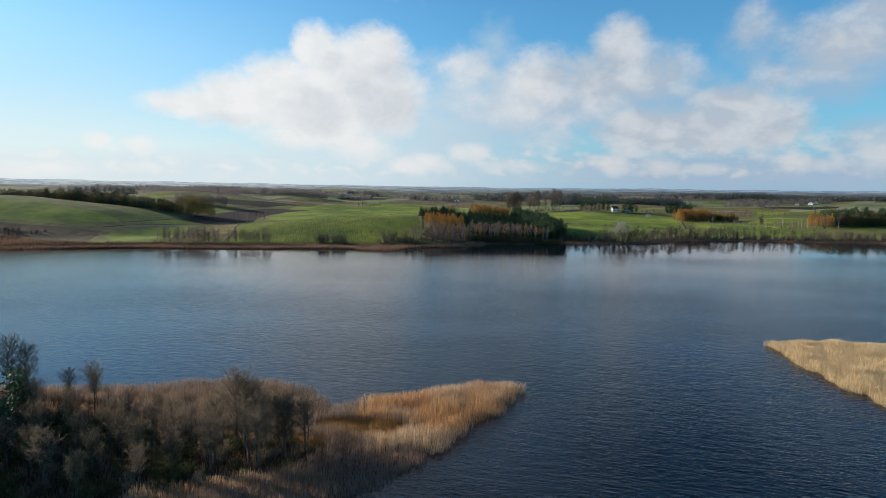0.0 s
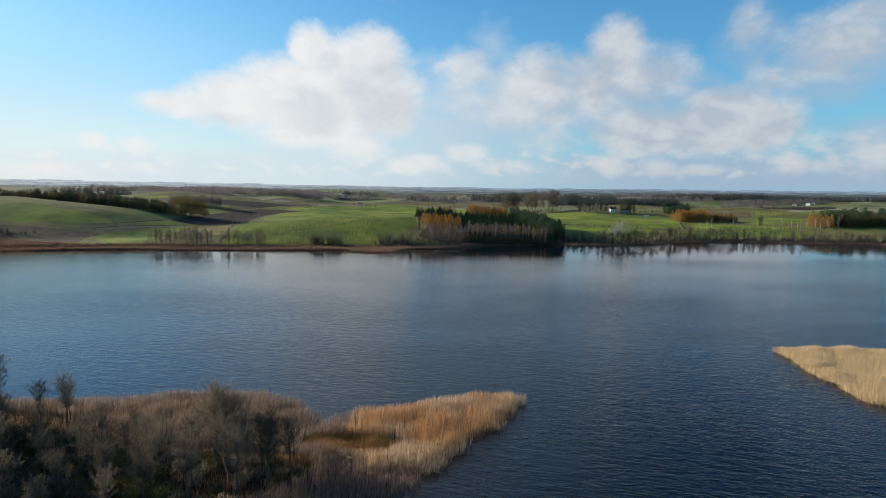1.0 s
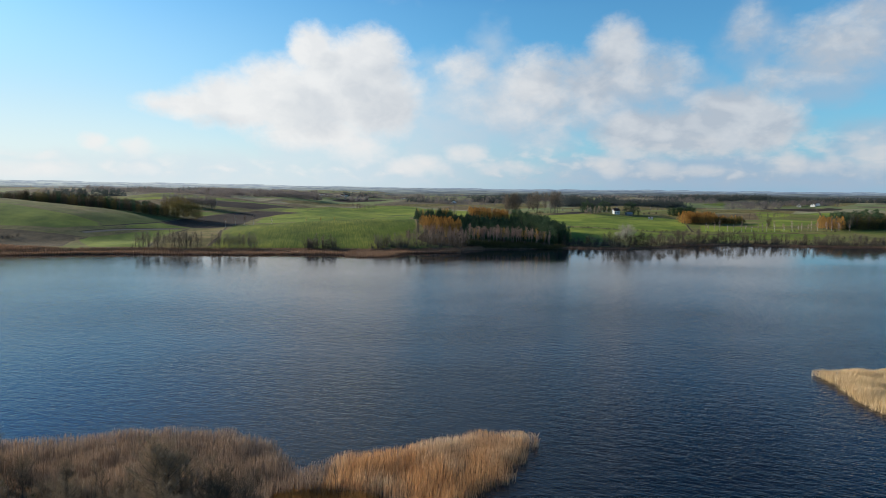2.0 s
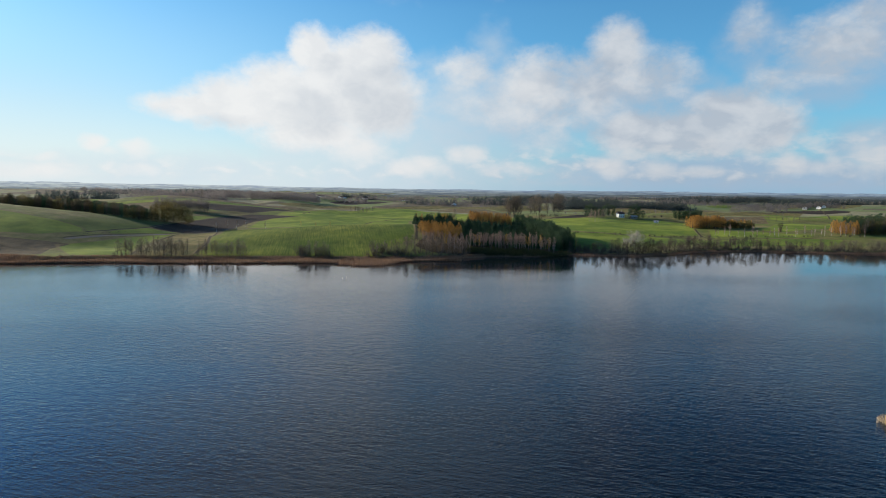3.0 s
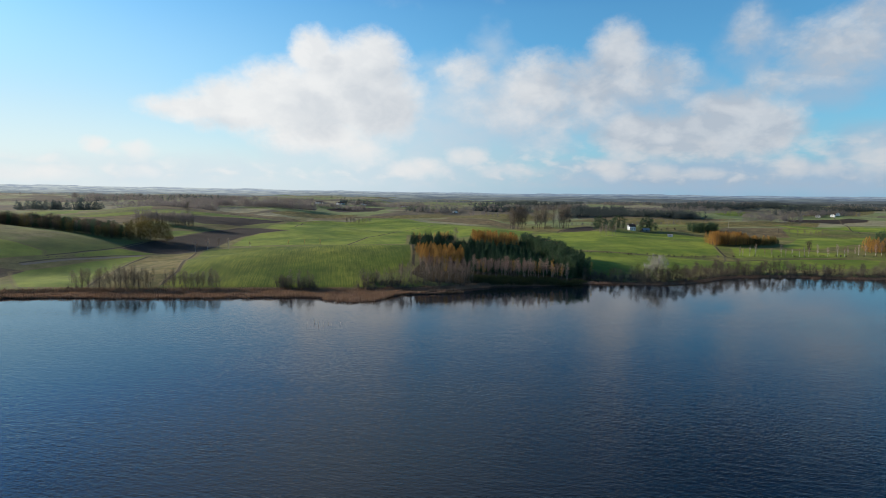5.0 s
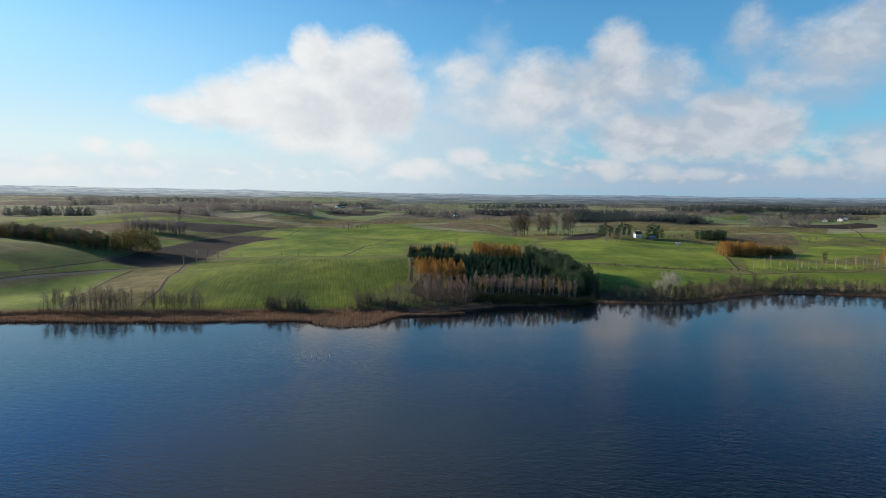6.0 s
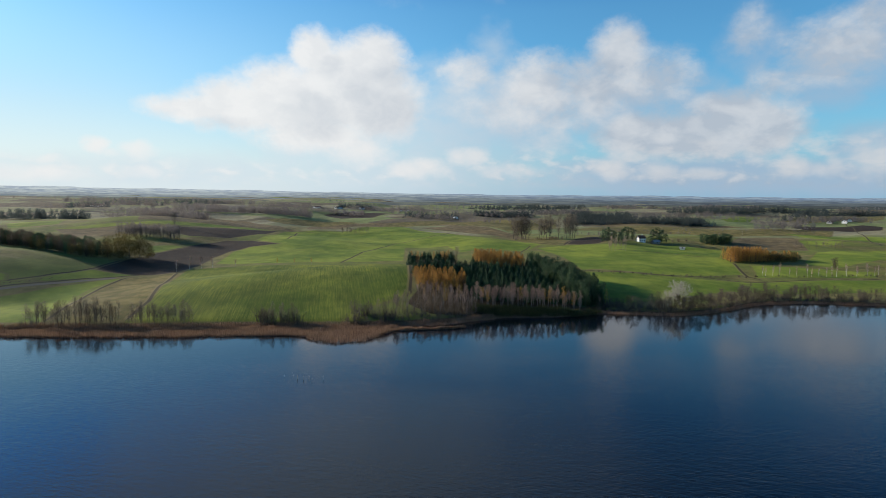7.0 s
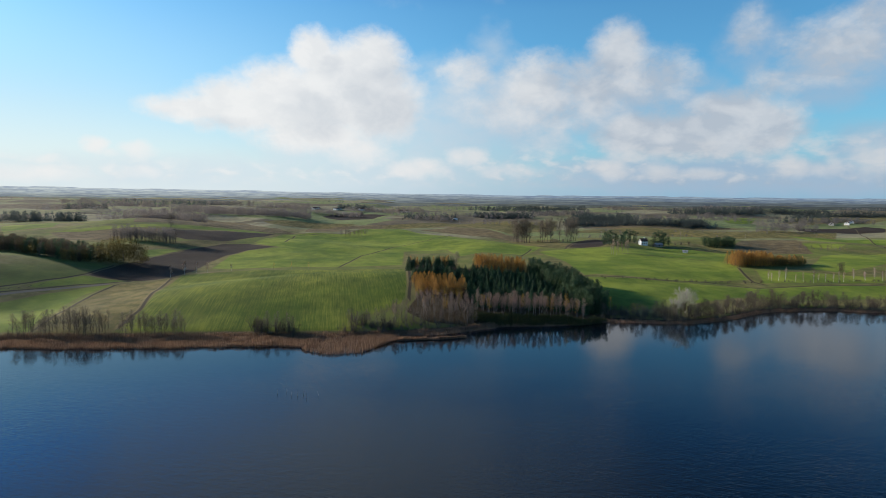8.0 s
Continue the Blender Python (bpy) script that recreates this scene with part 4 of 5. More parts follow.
thicket("lakeside_scrub", "shrub", scatter([(-44, 374), (-28, 376), (-6, 384), (10, 390), (12, 396), (-12, 393), (-30, 386), (-46, 380)], 3.0, 207), 1.4, 3.4, "grey leafless scrub between wood and reeds", 214)
thicket("bog_scrub", "shrub", bank_spots(-345, -262, 16, 52, 190, 216), 1.5, 4.0, "dark leafless scrub on the marshy western bank", 217)
thicket("bank_scrub", "shrub", bank_spots(-54, -20, 0, 4, 14, 205) + bank_spots(-250, -175, 1, 6, 14, 206) + bank_spots(80, 345, 0, 10, 420, 211), 1.3, 3.8, "low leafless scrub along the lake bank", 212)
bank_row(72, 100, 3, 14, 12, 4.0, 7.5, 207, [E, S], "eastern bank trees")
bank_row(103, 135, 2, 10, 26, 6.0, 9.5, 208, [E, E, S], "eastern bank trees")
bank_row(135, 215, 2, 14, 66, 5.0, 9.5, 209, [E, E, E, S], "eastern bank trees")
bank_row(215, 345, 2, 14, 95, 4.0, 8.0, 210, [E, E, E, S], "eastern bank trees")
one = seeded(220)
plant_one("willow", 120, 421, 11.5, "spreading pale grey willow on the lake bank", "eastern bank trees", one)
plant_one("willow", 114, 418, 8, "spreading pale grey willow on the lake bank", "eastern bank trees", one)
plant_one("golden_birch", 83, 424, 8.5, "birch with a few brown leaves beside the wood", "", one)
plant_one("golden_oak", 94, 422, 5.0, "low rounded tree with pale brown leaves on the bank", "", one)

# Trees out in the fields ---------------------------------------------------------------
for x, y, tall in ((-181, 506, 8.5), (-177, 517, 9), (-171, 522, 8), (-164, 524, 7.5), (-150, 530, 5)):
    plant_one("white_birch", x, y, tall, "single young birch on the field ridge", "ridge birches", one)
for x, y in ((-122, 534), (-110, 536), (-98, 537)):
    plant_one("golden_birch", x, y, 5.5, "small yellow birch behind the ridge", "ridge birches", one)
stand([(-420, 530), (-345, 526), (-297, 517), (-264, 508), (-246, 516), (-246, 550), (-262, 562), (-350, 575), (-420, 590)], 5.6, 230,
      [("oak", 0.75, 6.0, 11.5, "brown-leaved oak in the dense western wood"), ("pine", 0.7, 6.5, 11.5, "dark green pine in the western wood"), ("alder", 0.3, 7, 10, "bare grey tree in the western wood"),
       ("golden_oak", 0.15, 7, 10, "olive-brown oak in the western wood")], "western wood")
for x, y, tall in ((-241, 531, 15), (-236, 536, 16.5), (-231, 541, 16), (-227, 548, 15), (-238, 545, 16), (-224, 555, 13), (-233, 553, 15)):
    plant_one("golden_oak", x, y, tall, "rounded olive-brown oak at the wood's corner", "western wood", one)
stand([(-305, 650), (-246, 652), (-250, 672), (-305, 668)], 3.2, 231, [("grey_birch", 1, 9, 14, "bare grey birch in a row behind the field")], "field edge birches")
plant_one("leafless_tree", -285, 731, 14, "lone rounded leafless tree on the field crest", "", one)
stand([(221, 579), (236, 579), (252, 585), (252, 604), (232, 603), (219, 592)], 3.2, 232, [("larch", 1, 8.5, 12.0, "golden larch in the field grove")], "field grove", 1.3)
stand([(252, 587), (270, 591), (286, 599), (284, 613), (252, 604)], 3.4, 239,
      [("larch", 0.5, 6, 8.5, "golden larch in the field grove"), ("golden_oak", 0.5, 4.5, 7, "brown-leaved tree in the field grove")], "field grove", 1.2)
for n in range(26):
    x = 214 + n * 5.2 + one.gauss(0, 1.5)
    plant_one("white_birch", x, 522 + 0.10 * (x - 214) + one.uniform(-3, 4), one.uniform(5.5, 10), "young birch with white trunk along the field ditch", "ditch birches", one, 0, 0.75)
ditch = [100 + n * 3.4 + one.gauss(0, 2) for n in range(72)]
thicket("ditch_scrub", "shrub", [(x, 512 + 0.08 * (x - 100) + one.uniform(-2, 3)) for x in ditch], 1.0, 2.6, "low bare scrub along the field ditch", 213)
plant_one("oak", 288, 560, 8, "rounded leafless-looking brown tree in the pasture", "", one)
for n in range(7):
    plant_one("birch", 143 + 2.4 * n, 648 + one.uniform(-4, 4), one.uniform(9, 14), "leafless birch in the clump below the house", "house birches", one)
for x, y, tall in ((157, 724, 14), (163, 727, 16), (168, 722, 13), (176, 730, 11), (183, 748, 13), (190, 752, 15), (197, 756, 13), (214, 744, 15), (219, 741, 17), (224, 746, 14), (230, 748, 10)):
    plant_one("pine", x, y, tall, "broad dark conifer sheltering the farmhouse", "farmhouse trees", one, 0.0, 1.35)
for x, y in ((238, 752), (246, 756), (256, 760), (181, 738), (209, 733)):
    plant_one("shrub", x, y, one.uniform(3, 4.5), "bare garden shrub beside the farmhouse", "farmhouse trees", one)
stand([(268, 742), (296, 742), (296, 758), (268, 758)], 5, 233, [("pine", 1, 8, 11, "dark pine in a small field copse")], "field pines", 1.6)
stand([(72, 790), (92, 790), (92, 806), (72, 806)], 5.5, 234, [("poplar", 1, 21, 28, "tall leafless poplar-like tree by the fields")], "tall field trees")
stand([(98, 796), (150, 796), (150, 812), (98, 812)], 7, 235, [("poplar", 0.7, 22, 29, "tall leafless poplar-like tree by the fields"), ("shrub", 0.3, 4, 6, "bare thicket under tall trees")], "tall field trees")
stand([(-130, 830), (-100, 836), (-98, 850), (-132, 846)], 5, 236, [("alder", 1, 6, 9, "bare grey tree in a clump between fields")], "field clump")
stand([(345, 712), (400, 716), (396, 732), (348, 728)], 7, 237, [("alder", 1, 5, 8, "bare brown tree on a field knoll")], "knoll trees")
stand([(325, 546), (340, 541), (352, 548), (350, 566), (338, 572)], 4.2, 238, [("larch", 0.8, 8, 12, "golden larch in the lakeside grove"), ("alder", 0.2, 9, 12, "bare brown alder in the lakeside grove")], "lakeside grove", 1.2)
stand([(352, 545), (380, 550), (410, 562), (430, 590), (395, 604), (352, 580)], 5.0, 240,
      [("pine", 0.35, 11, 17, "tall dark pine in the lakeside grove"), ("alder", 0.35, 10, 14, "bare brown alder in the lakeside grove"), ("golden_oak", 0.3, 8, 12, "brown-leaved oak in the lakeside grove")], "lakeside grove", 1.2)


# Woods in the distance, too many to count ------------------------------------------------
def far_woods(name, spots, mat, pointed, label, seed):
    rnd, soup = np.random.RandomState(seed), []
    spots = np.asarray(spots, float)
    per = 110 if pointed else 190
    n = len(spots)
    z = height(spots[:, 0], spots[:, 1])
    tall = spots[:, 2][:, None]
    k = rnd.rand(n, per)
    if pointed:
        r = tall * 0.34 * (1 - k) ** 0.55 * rnd.uniform(0.35, 1.1, (n, per))
        up = tall * (0.08 + 0.92 * k)
        size = tall * (0.022 + 0.034 * (1 - k))
    else:
        r = tall * 0.34 * np.sqrt(np.clip(1 - (2 * k - 1) ** 2, 0, 1)) * rnd.uniform(0.4, 1.1, (n, per))
        up = tall * (0.15 + 0.85 * k)
        size = tall * rnd.uniform(0.02, 0.045, (n, per))
    a = rnd.rand(n, per) * 6.283
    c = np.stack([spots[:, 0][:, None] + r * np.cos(a), spots[:, 1][:, None] + r * np.sin(a), z[:, None] + up], -1).reshape(-1, 1, 3)
    tri = c + rnd.normal(0, 1, (len(c), 3, 3)) * size.reshape(-1, 1, 1) * np.array([1, 1, 1.2 if pointed else 1.0])
    mesh = bpy.data.meshes.new(name)
    mesh.from_pydata(tri.reshape(-1, 3).tolist(), [], np.arange(len(c) * 3).reshape(-1, 3).tolist())
    mesh.materials.append(mat)
    return tagged(new(name, mesh), label, "wood", kind="stuff")


def lots_of(rows, seed):
    rnd, spots = np.random.RandomState(seed), []
    for x0, x1, y0, y1, n, low, high in rows:
        x = rnd.uniform(x0, x1, n)
        y = y0 + (y1 - y0) * (x - x0) / (x1 - x0) + rnd.normal(0, 1, n) * 14
        spots += list(zip(x, y, rnd.uniform(low, high, n)))
    return spots


def wild(seed, size, least, count, low, high, y0, y1, shift):
    """Spots in the far patchwork wherever a slow swell runs high."""
    rnd = np.random.RandomState(seed)
    y = y0 + (y1 - y0) * rnd.rand(count * 7) ** 1.3
    x = rnd.uniform(-1, 1, count * 7) * (y * 0.85 + 120)
    keep = swell(x, y * 2.2, size, shift) > least
    x, y = x[keep][:count], y[keep][:count]
    return list(zip(x, y, rnd.uniform(low, high, len(x))))


CONIFER_BELTS = [(197, 440, 1140, 1152, 330, 8, 13), (235, 345, 1220, 1230, 110, 12, 18), (245, 360, 1310, 1320, 90, 12, 18), (340, 430, 1140, 1130, 90, 10, 14),
                 (55, 180, 1425, 1405, 220, 10, 14), (-90, 20, 1290, 1300, 60, 8, 13), (650, 1350, 1720, 1650, 380, 14, 20), (560, 780, 1640, 1680, 120, 12, 17),
                 (-560, -465, 850, 872, 90, 10, 14), (-760, -690, 1300, 1310, 60, 10, 14), (-300, -210, 1750, 1760, 80, 10, 15), (60, 420, 1950, 1980, 200, 12, 17)]
LEAF_BELTS = [(-480, -330, 960, 930, 110, 9, 14), (-480, -230, 1150, 1120, 150, 10, 15), (-480, -250, 1220, 1200, 120, 10, 15), (-520, -380, 1090, 1100, 80, 9, 13), (-900, -650, 1500, 1480, 110, 9, 14),
              (-330, -180, 1380, 1360, 90, 8, 12), (-620, -350, 1650, 1600, 150, 9, 14), (-250, -60, 1560, 1580, 80, 8, 13), (-1100, -700, 1900, 1850, 150, 9, 14), (90, 330, 1480, 1500, 120, 9, 14),
              (380, 620, 1380, 1400, 120, 9, 14), (-70, 10, 1250, 1255, 30, 7, 11), (640, 780, 1235, 1250, 90, 8, 12), (500, 950, 2000, 1950, 180, 11, 16), (460, 560, 1010, 1040, 40, 9, 15), (220, 520, 960, 985, 70, 2, 4), (150, 330, 860, 850, 50, 2, 4)]
# both far woods carry distance haze in their base colours
far_woods("far_conifers", lots_of(CONIFER_BELTS, 1) + wild(2, 800, 0.75, 1500, 9, 15, 1300, 2320, 21), HAZY_NEEDLE, True, "dark distant conifer woods between fields", 3)
far_woods("far_broadleaf_woods", lots_of(LEAF_BELTS, 4) + wild(5, 600, 0.6, 1900, 5, 10, 1050, 2320, 33), HAZY_TWIG, False, "grey-brown leafless woods and hedges far off", 6)


# Ridges along the horizon; distance haze is painted on as a pale glow
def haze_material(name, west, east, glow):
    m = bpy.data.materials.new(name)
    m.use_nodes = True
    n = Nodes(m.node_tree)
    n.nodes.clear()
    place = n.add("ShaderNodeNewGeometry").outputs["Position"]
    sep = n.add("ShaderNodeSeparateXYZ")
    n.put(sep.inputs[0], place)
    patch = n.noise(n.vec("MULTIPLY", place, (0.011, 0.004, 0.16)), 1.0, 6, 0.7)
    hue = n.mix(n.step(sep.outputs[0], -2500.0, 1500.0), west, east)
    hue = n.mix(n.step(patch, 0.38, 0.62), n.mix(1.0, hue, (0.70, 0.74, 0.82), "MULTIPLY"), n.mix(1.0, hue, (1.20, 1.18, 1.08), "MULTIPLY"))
    # emits the haze colour instead of taking the scene's light
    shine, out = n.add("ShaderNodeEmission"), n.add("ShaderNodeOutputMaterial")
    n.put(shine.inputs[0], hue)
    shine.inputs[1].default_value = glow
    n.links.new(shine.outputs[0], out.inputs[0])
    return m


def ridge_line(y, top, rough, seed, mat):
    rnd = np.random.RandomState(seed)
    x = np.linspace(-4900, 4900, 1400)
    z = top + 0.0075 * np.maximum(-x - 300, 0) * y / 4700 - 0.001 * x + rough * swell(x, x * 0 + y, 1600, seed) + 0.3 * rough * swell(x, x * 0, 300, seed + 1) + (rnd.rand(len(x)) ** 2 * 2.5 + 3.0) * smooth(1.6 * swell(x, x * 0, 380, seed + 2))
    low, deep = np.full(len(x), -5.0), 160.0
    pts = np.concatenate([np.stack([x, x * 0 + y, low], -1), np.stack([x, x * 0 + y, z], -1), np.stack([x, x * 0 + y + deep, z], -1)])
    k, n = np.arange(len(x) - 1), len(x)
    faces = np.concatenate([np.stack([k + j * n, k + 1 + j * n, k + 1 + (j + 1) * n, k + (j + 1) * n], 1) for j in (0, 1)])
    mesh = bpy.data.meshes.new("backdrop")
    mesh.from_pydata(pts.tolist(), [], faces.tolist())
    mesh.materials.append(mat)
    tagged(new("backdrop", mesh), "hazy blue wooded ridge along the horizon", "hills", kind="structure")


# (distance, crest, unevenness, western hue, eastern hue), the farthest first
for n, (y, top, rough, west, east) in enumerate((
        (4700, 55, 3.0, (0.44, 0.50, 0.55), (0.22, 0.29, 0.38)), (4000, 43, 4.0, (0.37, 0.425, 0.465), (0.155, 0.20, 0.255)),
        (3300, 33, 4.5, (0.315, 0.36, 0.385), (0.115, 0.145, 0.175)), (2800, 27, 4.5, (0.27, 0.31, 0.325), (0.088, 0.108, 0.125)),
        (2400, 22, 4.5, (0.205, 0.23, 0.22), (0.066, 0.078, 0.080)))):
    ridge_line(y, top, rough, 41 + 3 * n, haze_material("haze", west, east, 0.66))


# Reeds ------------------------------------------------------------------------------------
def reeds(name, spots, low, high, width, mat, label, seed, lean=0.22, plume=1.6, rim=None):
    """A bed of stalks: each a bent tapering blade with a plume near its tip."""
    rnd = np.random.RandomState(seed)
    x, y = spots[:, 0], spots[:, 1]
    n = len(x)
    z = np.maximum(height(x, y), -0.4) - 0.1
    tall = rnd.uniform(low, high, n) * (0.86 + 0.16 * swell(x, y, 9, 4))
    if rim:
        tall = tall * (0.78 + 0.22 * smooth(inside(x, y, rim) / 2.5))
    a, b = rnd.rand(n) * 6.283, rnd.rand(n) * 6.283
    wx, wy = np.cos(a) * width * 0.5, np.sin(a) * width * 0.5
    bx, by = np.cos(b) * lean * tall * rnd.rand(n) + 0.10 * tall, np.sin(b) * lean * tall * rnd.rand(n)

    def at(k, side, extra=1.0):
        return np.stack([x + wx * side * extra + bx * k * k, y + wy * side * extra + by * k * k, z + tall * k], -1)

    pts = np.stack([at(0, -1), at(0, 1), at(0.72, 0.7), at(0.72, -0.7), at(1.0, 0.0), at(0.78, 2.0), at(0.97, 1.2 + plume)], 1)
    i = np.arange(n)[:, None] * 7
    faces = np.concatenate([i + [0, 1, 2], i + [0, 2, 3], i + [3, 2, 4], i + [2, 5, 6]], 0)
    mesh = bpy.data.meshes.new(name)
    mesh.from_pydata(pts.reshape(-1, 3).tolist(), [], faces.tolist())
    mesh.materials.append(mat)
    return tagged(new(name, mesh), label, "reeds", kind="stuff")


def sown(lot, count, seed, keep=None):
    rnd = np.random.RandomState(seed)
    p = np.array(lot)
    x = rnd.uniform(p[:, 0].min(), p[:, 0].max(), count)
    y = rnd.uniform(p[:, 1].min(), p[:, 1].max(), count)
    ok = inside(x, y, lot) > 0.6 * swell(x, y, 6, 2) - 0.3 + rnd.exponential(0.7, count)
    if keep is not None:
        ok &= keep(x, y)
    return np.stack([x[ok], y[ok]], -1)


GAP = [(-20, 84), (-9, 82), (-6, 87), (-12, 89.5), (-20, 88)]
bed = sown(SPIT, 290000, 11, lambda x, y: (inside(x, y, SPIT_CORE) < 0.5) & (inside(x, y, GAP) < 0) & (y > 58))
tip = bed[:, 0] + 0.25 * (bed[:, 1] - 90) + 2.5 * swell(bed[:, 0], bed[:, 1], 11, 5) > -15
# reeds where the trees' shade falls, given the darker stalk colour
shaded = (bed[:, 1] < 79 + 1.5 * swell(bed[:, 0], bed[:, 1], 8, 7)) & (bed[:, 0] < 0.6 * (bed[:, 1] - 72))
reeds("reed_bed", bed[tip & ~shaded], 2.0, 3.0, 0.036, STALK, "tall golden-brown reed bed at the end of the spit", 12, rim=SPIT)
reeds("old_reeds", bed[shaded], 1.5, 2.5, 0.036, SHADED_STALK, "reeds by the trees, coloured dull mauve-brown for tree shade", 35, rim=SPIT)
reeds("reed_bed", bed[~tip & ~shaded], 2.0, 3.0, 0.036, GREY_STALK, "tall grey-brown reed bed round the wooded spit", 20, rim=SPIT)
reeds("low_sedge", np.concatenate([sown([(-52, 92), (-34, 91), (-30, 97), (-50, 98)], 6000, 14)]), 0.5, 1.1, 0.05, BROWN_STALK,
      "flattened grey-brown sedge among the reeds", 15, 0.5)
reeds("sedge_tussocks", np.concatenate([sown([(-23, 80), (-17, 79), (-12, 90), (-15, 92), (-22, 86)], 9000, 16), sown(GAP, 16000, 13)]), 0.9, 1.7, 0.07, SEDGE, "rusty sedge tussocks beside the bare trees", 17, 0.45)
reeds("marsh_reeds", sown([(-37, 66), (-28, 69), (-17, 72.5), (-13, 68), (-22, 60), (-36, 57)], 16000, 33), 1.0, 1.9, 0.05, STALK, "rusty golden reeds below the bare trees", 34, 0.3)
reeds("marsh_grass", sown(SPIT_CORE, 70000, 31), 0.5, 1.3, 0.06, BROWN_STALK, "rough brown marsh grass under the bare trees", 32, 0.5)
reeds("reed_isle", sown(REED_ISLE, 190000, 18), 1.8, 2.6, 0.045, DRY_STALK, "pale straw-coloured reed bed standing in the lake", 19, rim=REED_ISLE)


def belt(x0, x1, front, back, count, seed):
    """Spots between two offsets from the bank line."""
    rnd = np.random.RandomState(seed)
    x = rnd.uniform(x0, x1, count)
    k = rnd.rand(count)
    y = shore(x) + front(x) + (back(x) - front(x)) * k
    return np.stack([x, y], -1)


def west_front(x):
    return np.interp(x, [-330, -250, -200, -150, -100, -66, -58, -48, -33, -26, -21], [-10, -9, -8, -18, -18, -16, -19, -29, -28, -14, -9]) + 1.2 * swell(x, x * 0, 14, 6)


reeds("far_reed_belt", belt(-345, -22, west_front, lambda x: 2.0 + np.interp(x, [-330, -262, -242, -212, -178, -150], [52, 26, 14, 3, 2, 0]), 90000, 21), 1.6, 2.5, 0.10, BROWN_STALK, "brown reed belt along the far bank", 22)
reeds("reed_spit", belt(-24, 8, lambda x: -10 - 0.10 * (x + 24), lambda x: -5 - 0.28 * (x + 24), 6000, 23), 1.3, 2.1, 0.10, BROWN_STALK, "thin brown reed spit in front of the wood", 24)
reeds("bank_reeds", belt(-34, 22, lambda x: -4 + 0 * x, lambda x: 3.0 + 0 * x, 9000, 27), 1.0, 1.9, 0.09, BROWN_STALK, "brown reeds below the lakeside thicket", 28)
reeds("shore_reeds", belt(14, 345, lambda x: -2.5 + 0.8 * swell(x, 0 * x, 40, 8), lambda x: 1.5 + 0 * x, 22000, 25), 1.0, 1.9, 0.10, BROWN_STALK, "thin brown reed fringe below the bank", 26)

# Spit with its bare trees and scrub --------------------------------------------------------
near = seeded(300)
# the westernmost of these stand out of view and shade the rest
for x, y, tall in ((-28.6, 77.2, 13.0), (-27.4, 77.4, 12.0), (-26.0, 78.1, 11.2), (-55.7, 90.4, 9.4), (-56.8, 93, 7.0), (-60.2, 91.4, 8.0), (-70, 92.5, 13.0), (-68.3, 92.0, 12.2),
                   (-46.7, 84.1, 7.0), (-37, 77, 9), (-33, 68, 8), (-30, 73, 9.5), (-22.5, 79.3, 9), (-24.5, 76.5, 9.5), (-41, 72, 8.5), (-47, 66, 9), (-53, 74, 9.5), (-60, 70, 10), (-67, 68, 11), (-72, 78, 12), (-78, 86, 14), (-21, 74, 10), (-19, 76.5, 9.5), (-24, 72, 9.5), (-29, 70, 9), (-26, 74.5, 10), (-33.8, 72.1, 9.0), (-36, 73, 8), (-40.6, 78.5, 7.5), (-44, 87.4, 5.5), (-43, 86, 5), (-22.4, 77.4, 8.5), (-23.6, 79.5, 7.5), (-31, 76, 9), (-38, 70, 8), (-24, 75, 7),
                   (-48, 74, 8), (-53, 80, 8.5), (-60, 83, 9), (-64, 87, 10), (-75, 90, 12), (-88, 92, 15), (-92, 88, 15), (-95, 94, 15), (-79, 80, 13), (-86, 76, 14), (-74, 72, 11), (-92, 80, 15), (-63, 71, 9), (-55, 71, 8), (-46, 78, 8), (-36, 66, 7), (-42, 64, 7), (-50, 62, 7), (-58, 64, 8), (-58, 76, 8), (-44, 70, 7), (-50, 68, 8), (-66, 78, 11), (-73, 84, 12), (-80, 90, 13), (-84, 86, 13)):
    plant_one("near_alder", x, y, tall * 0.86, "dark leafless alder on the marshy spit", "spit trees", near, 0.0, near.uniform(0.85, 1.05))
# unseen trees left of the view, added to throw shade on the spit
for x, y, tall in ((-81, 95, 15), (-84, 97, 16), (-88, 98, 15), (-92, 97, 17), (-97, 90, 16), (-101, 86, 17), (-105, 90, 16), (-109, 84, 17), (-96, 84, 16), (-103, 80, 16), (-113, 88, 17), (-99, 93, 15)):
    plant_one("near_alder", x, y, tall, "tall dark leafless alder out of view, shading the spit", "spit trees", near, 0.0, 1.25)
for x, y, tall in ((-33, 81, 8), (-38, 83, 7.5), (-41, 75, 8), (-46, 81, 7.5), (-51, 86, 7.5), (-34, 76, 9), (-31, 79, 8.5), (-19.6, 80.2, 9.0), (-13.3, 91.0, 4.5), (-25.4, 82, 9.5), (-21, 76, 8), (-35, 80, 8), (-30, 82, 7)):
    plant_one("near_birch", x, y, tall * 0.88, "thin leafless birch among the reeds", "spit trees", near)
# the outer conifers stand out of view and add shade
for x, y, tall in ((-60, 79, 11), (-56, 72, 9.5), (-63, 74, 12), (-69, 80, 13), (-75, 77, 14), (-67, 70, 12), (-80, 84, 15), (-73, 88, 13), (-86, 88, 16), (-62, 84, 9), (-54, 66, 9)):
    plant_one("spruce" if tall > 12 else "pine", x, y, tall, "dark green conifer among the bare trees of the spit", "spit conifers", near, 0.0, 0.95)
scrub_lot = [(-94, 86), (-72, 92), (-58, 91), (-45, 85), (-35, 82.5), (-24, 80.5), (-18, 79), (-17, 77.6), (-20, 73), (-30, 67), (-45, 61), (-94, 50)]
loose, massed = [], []
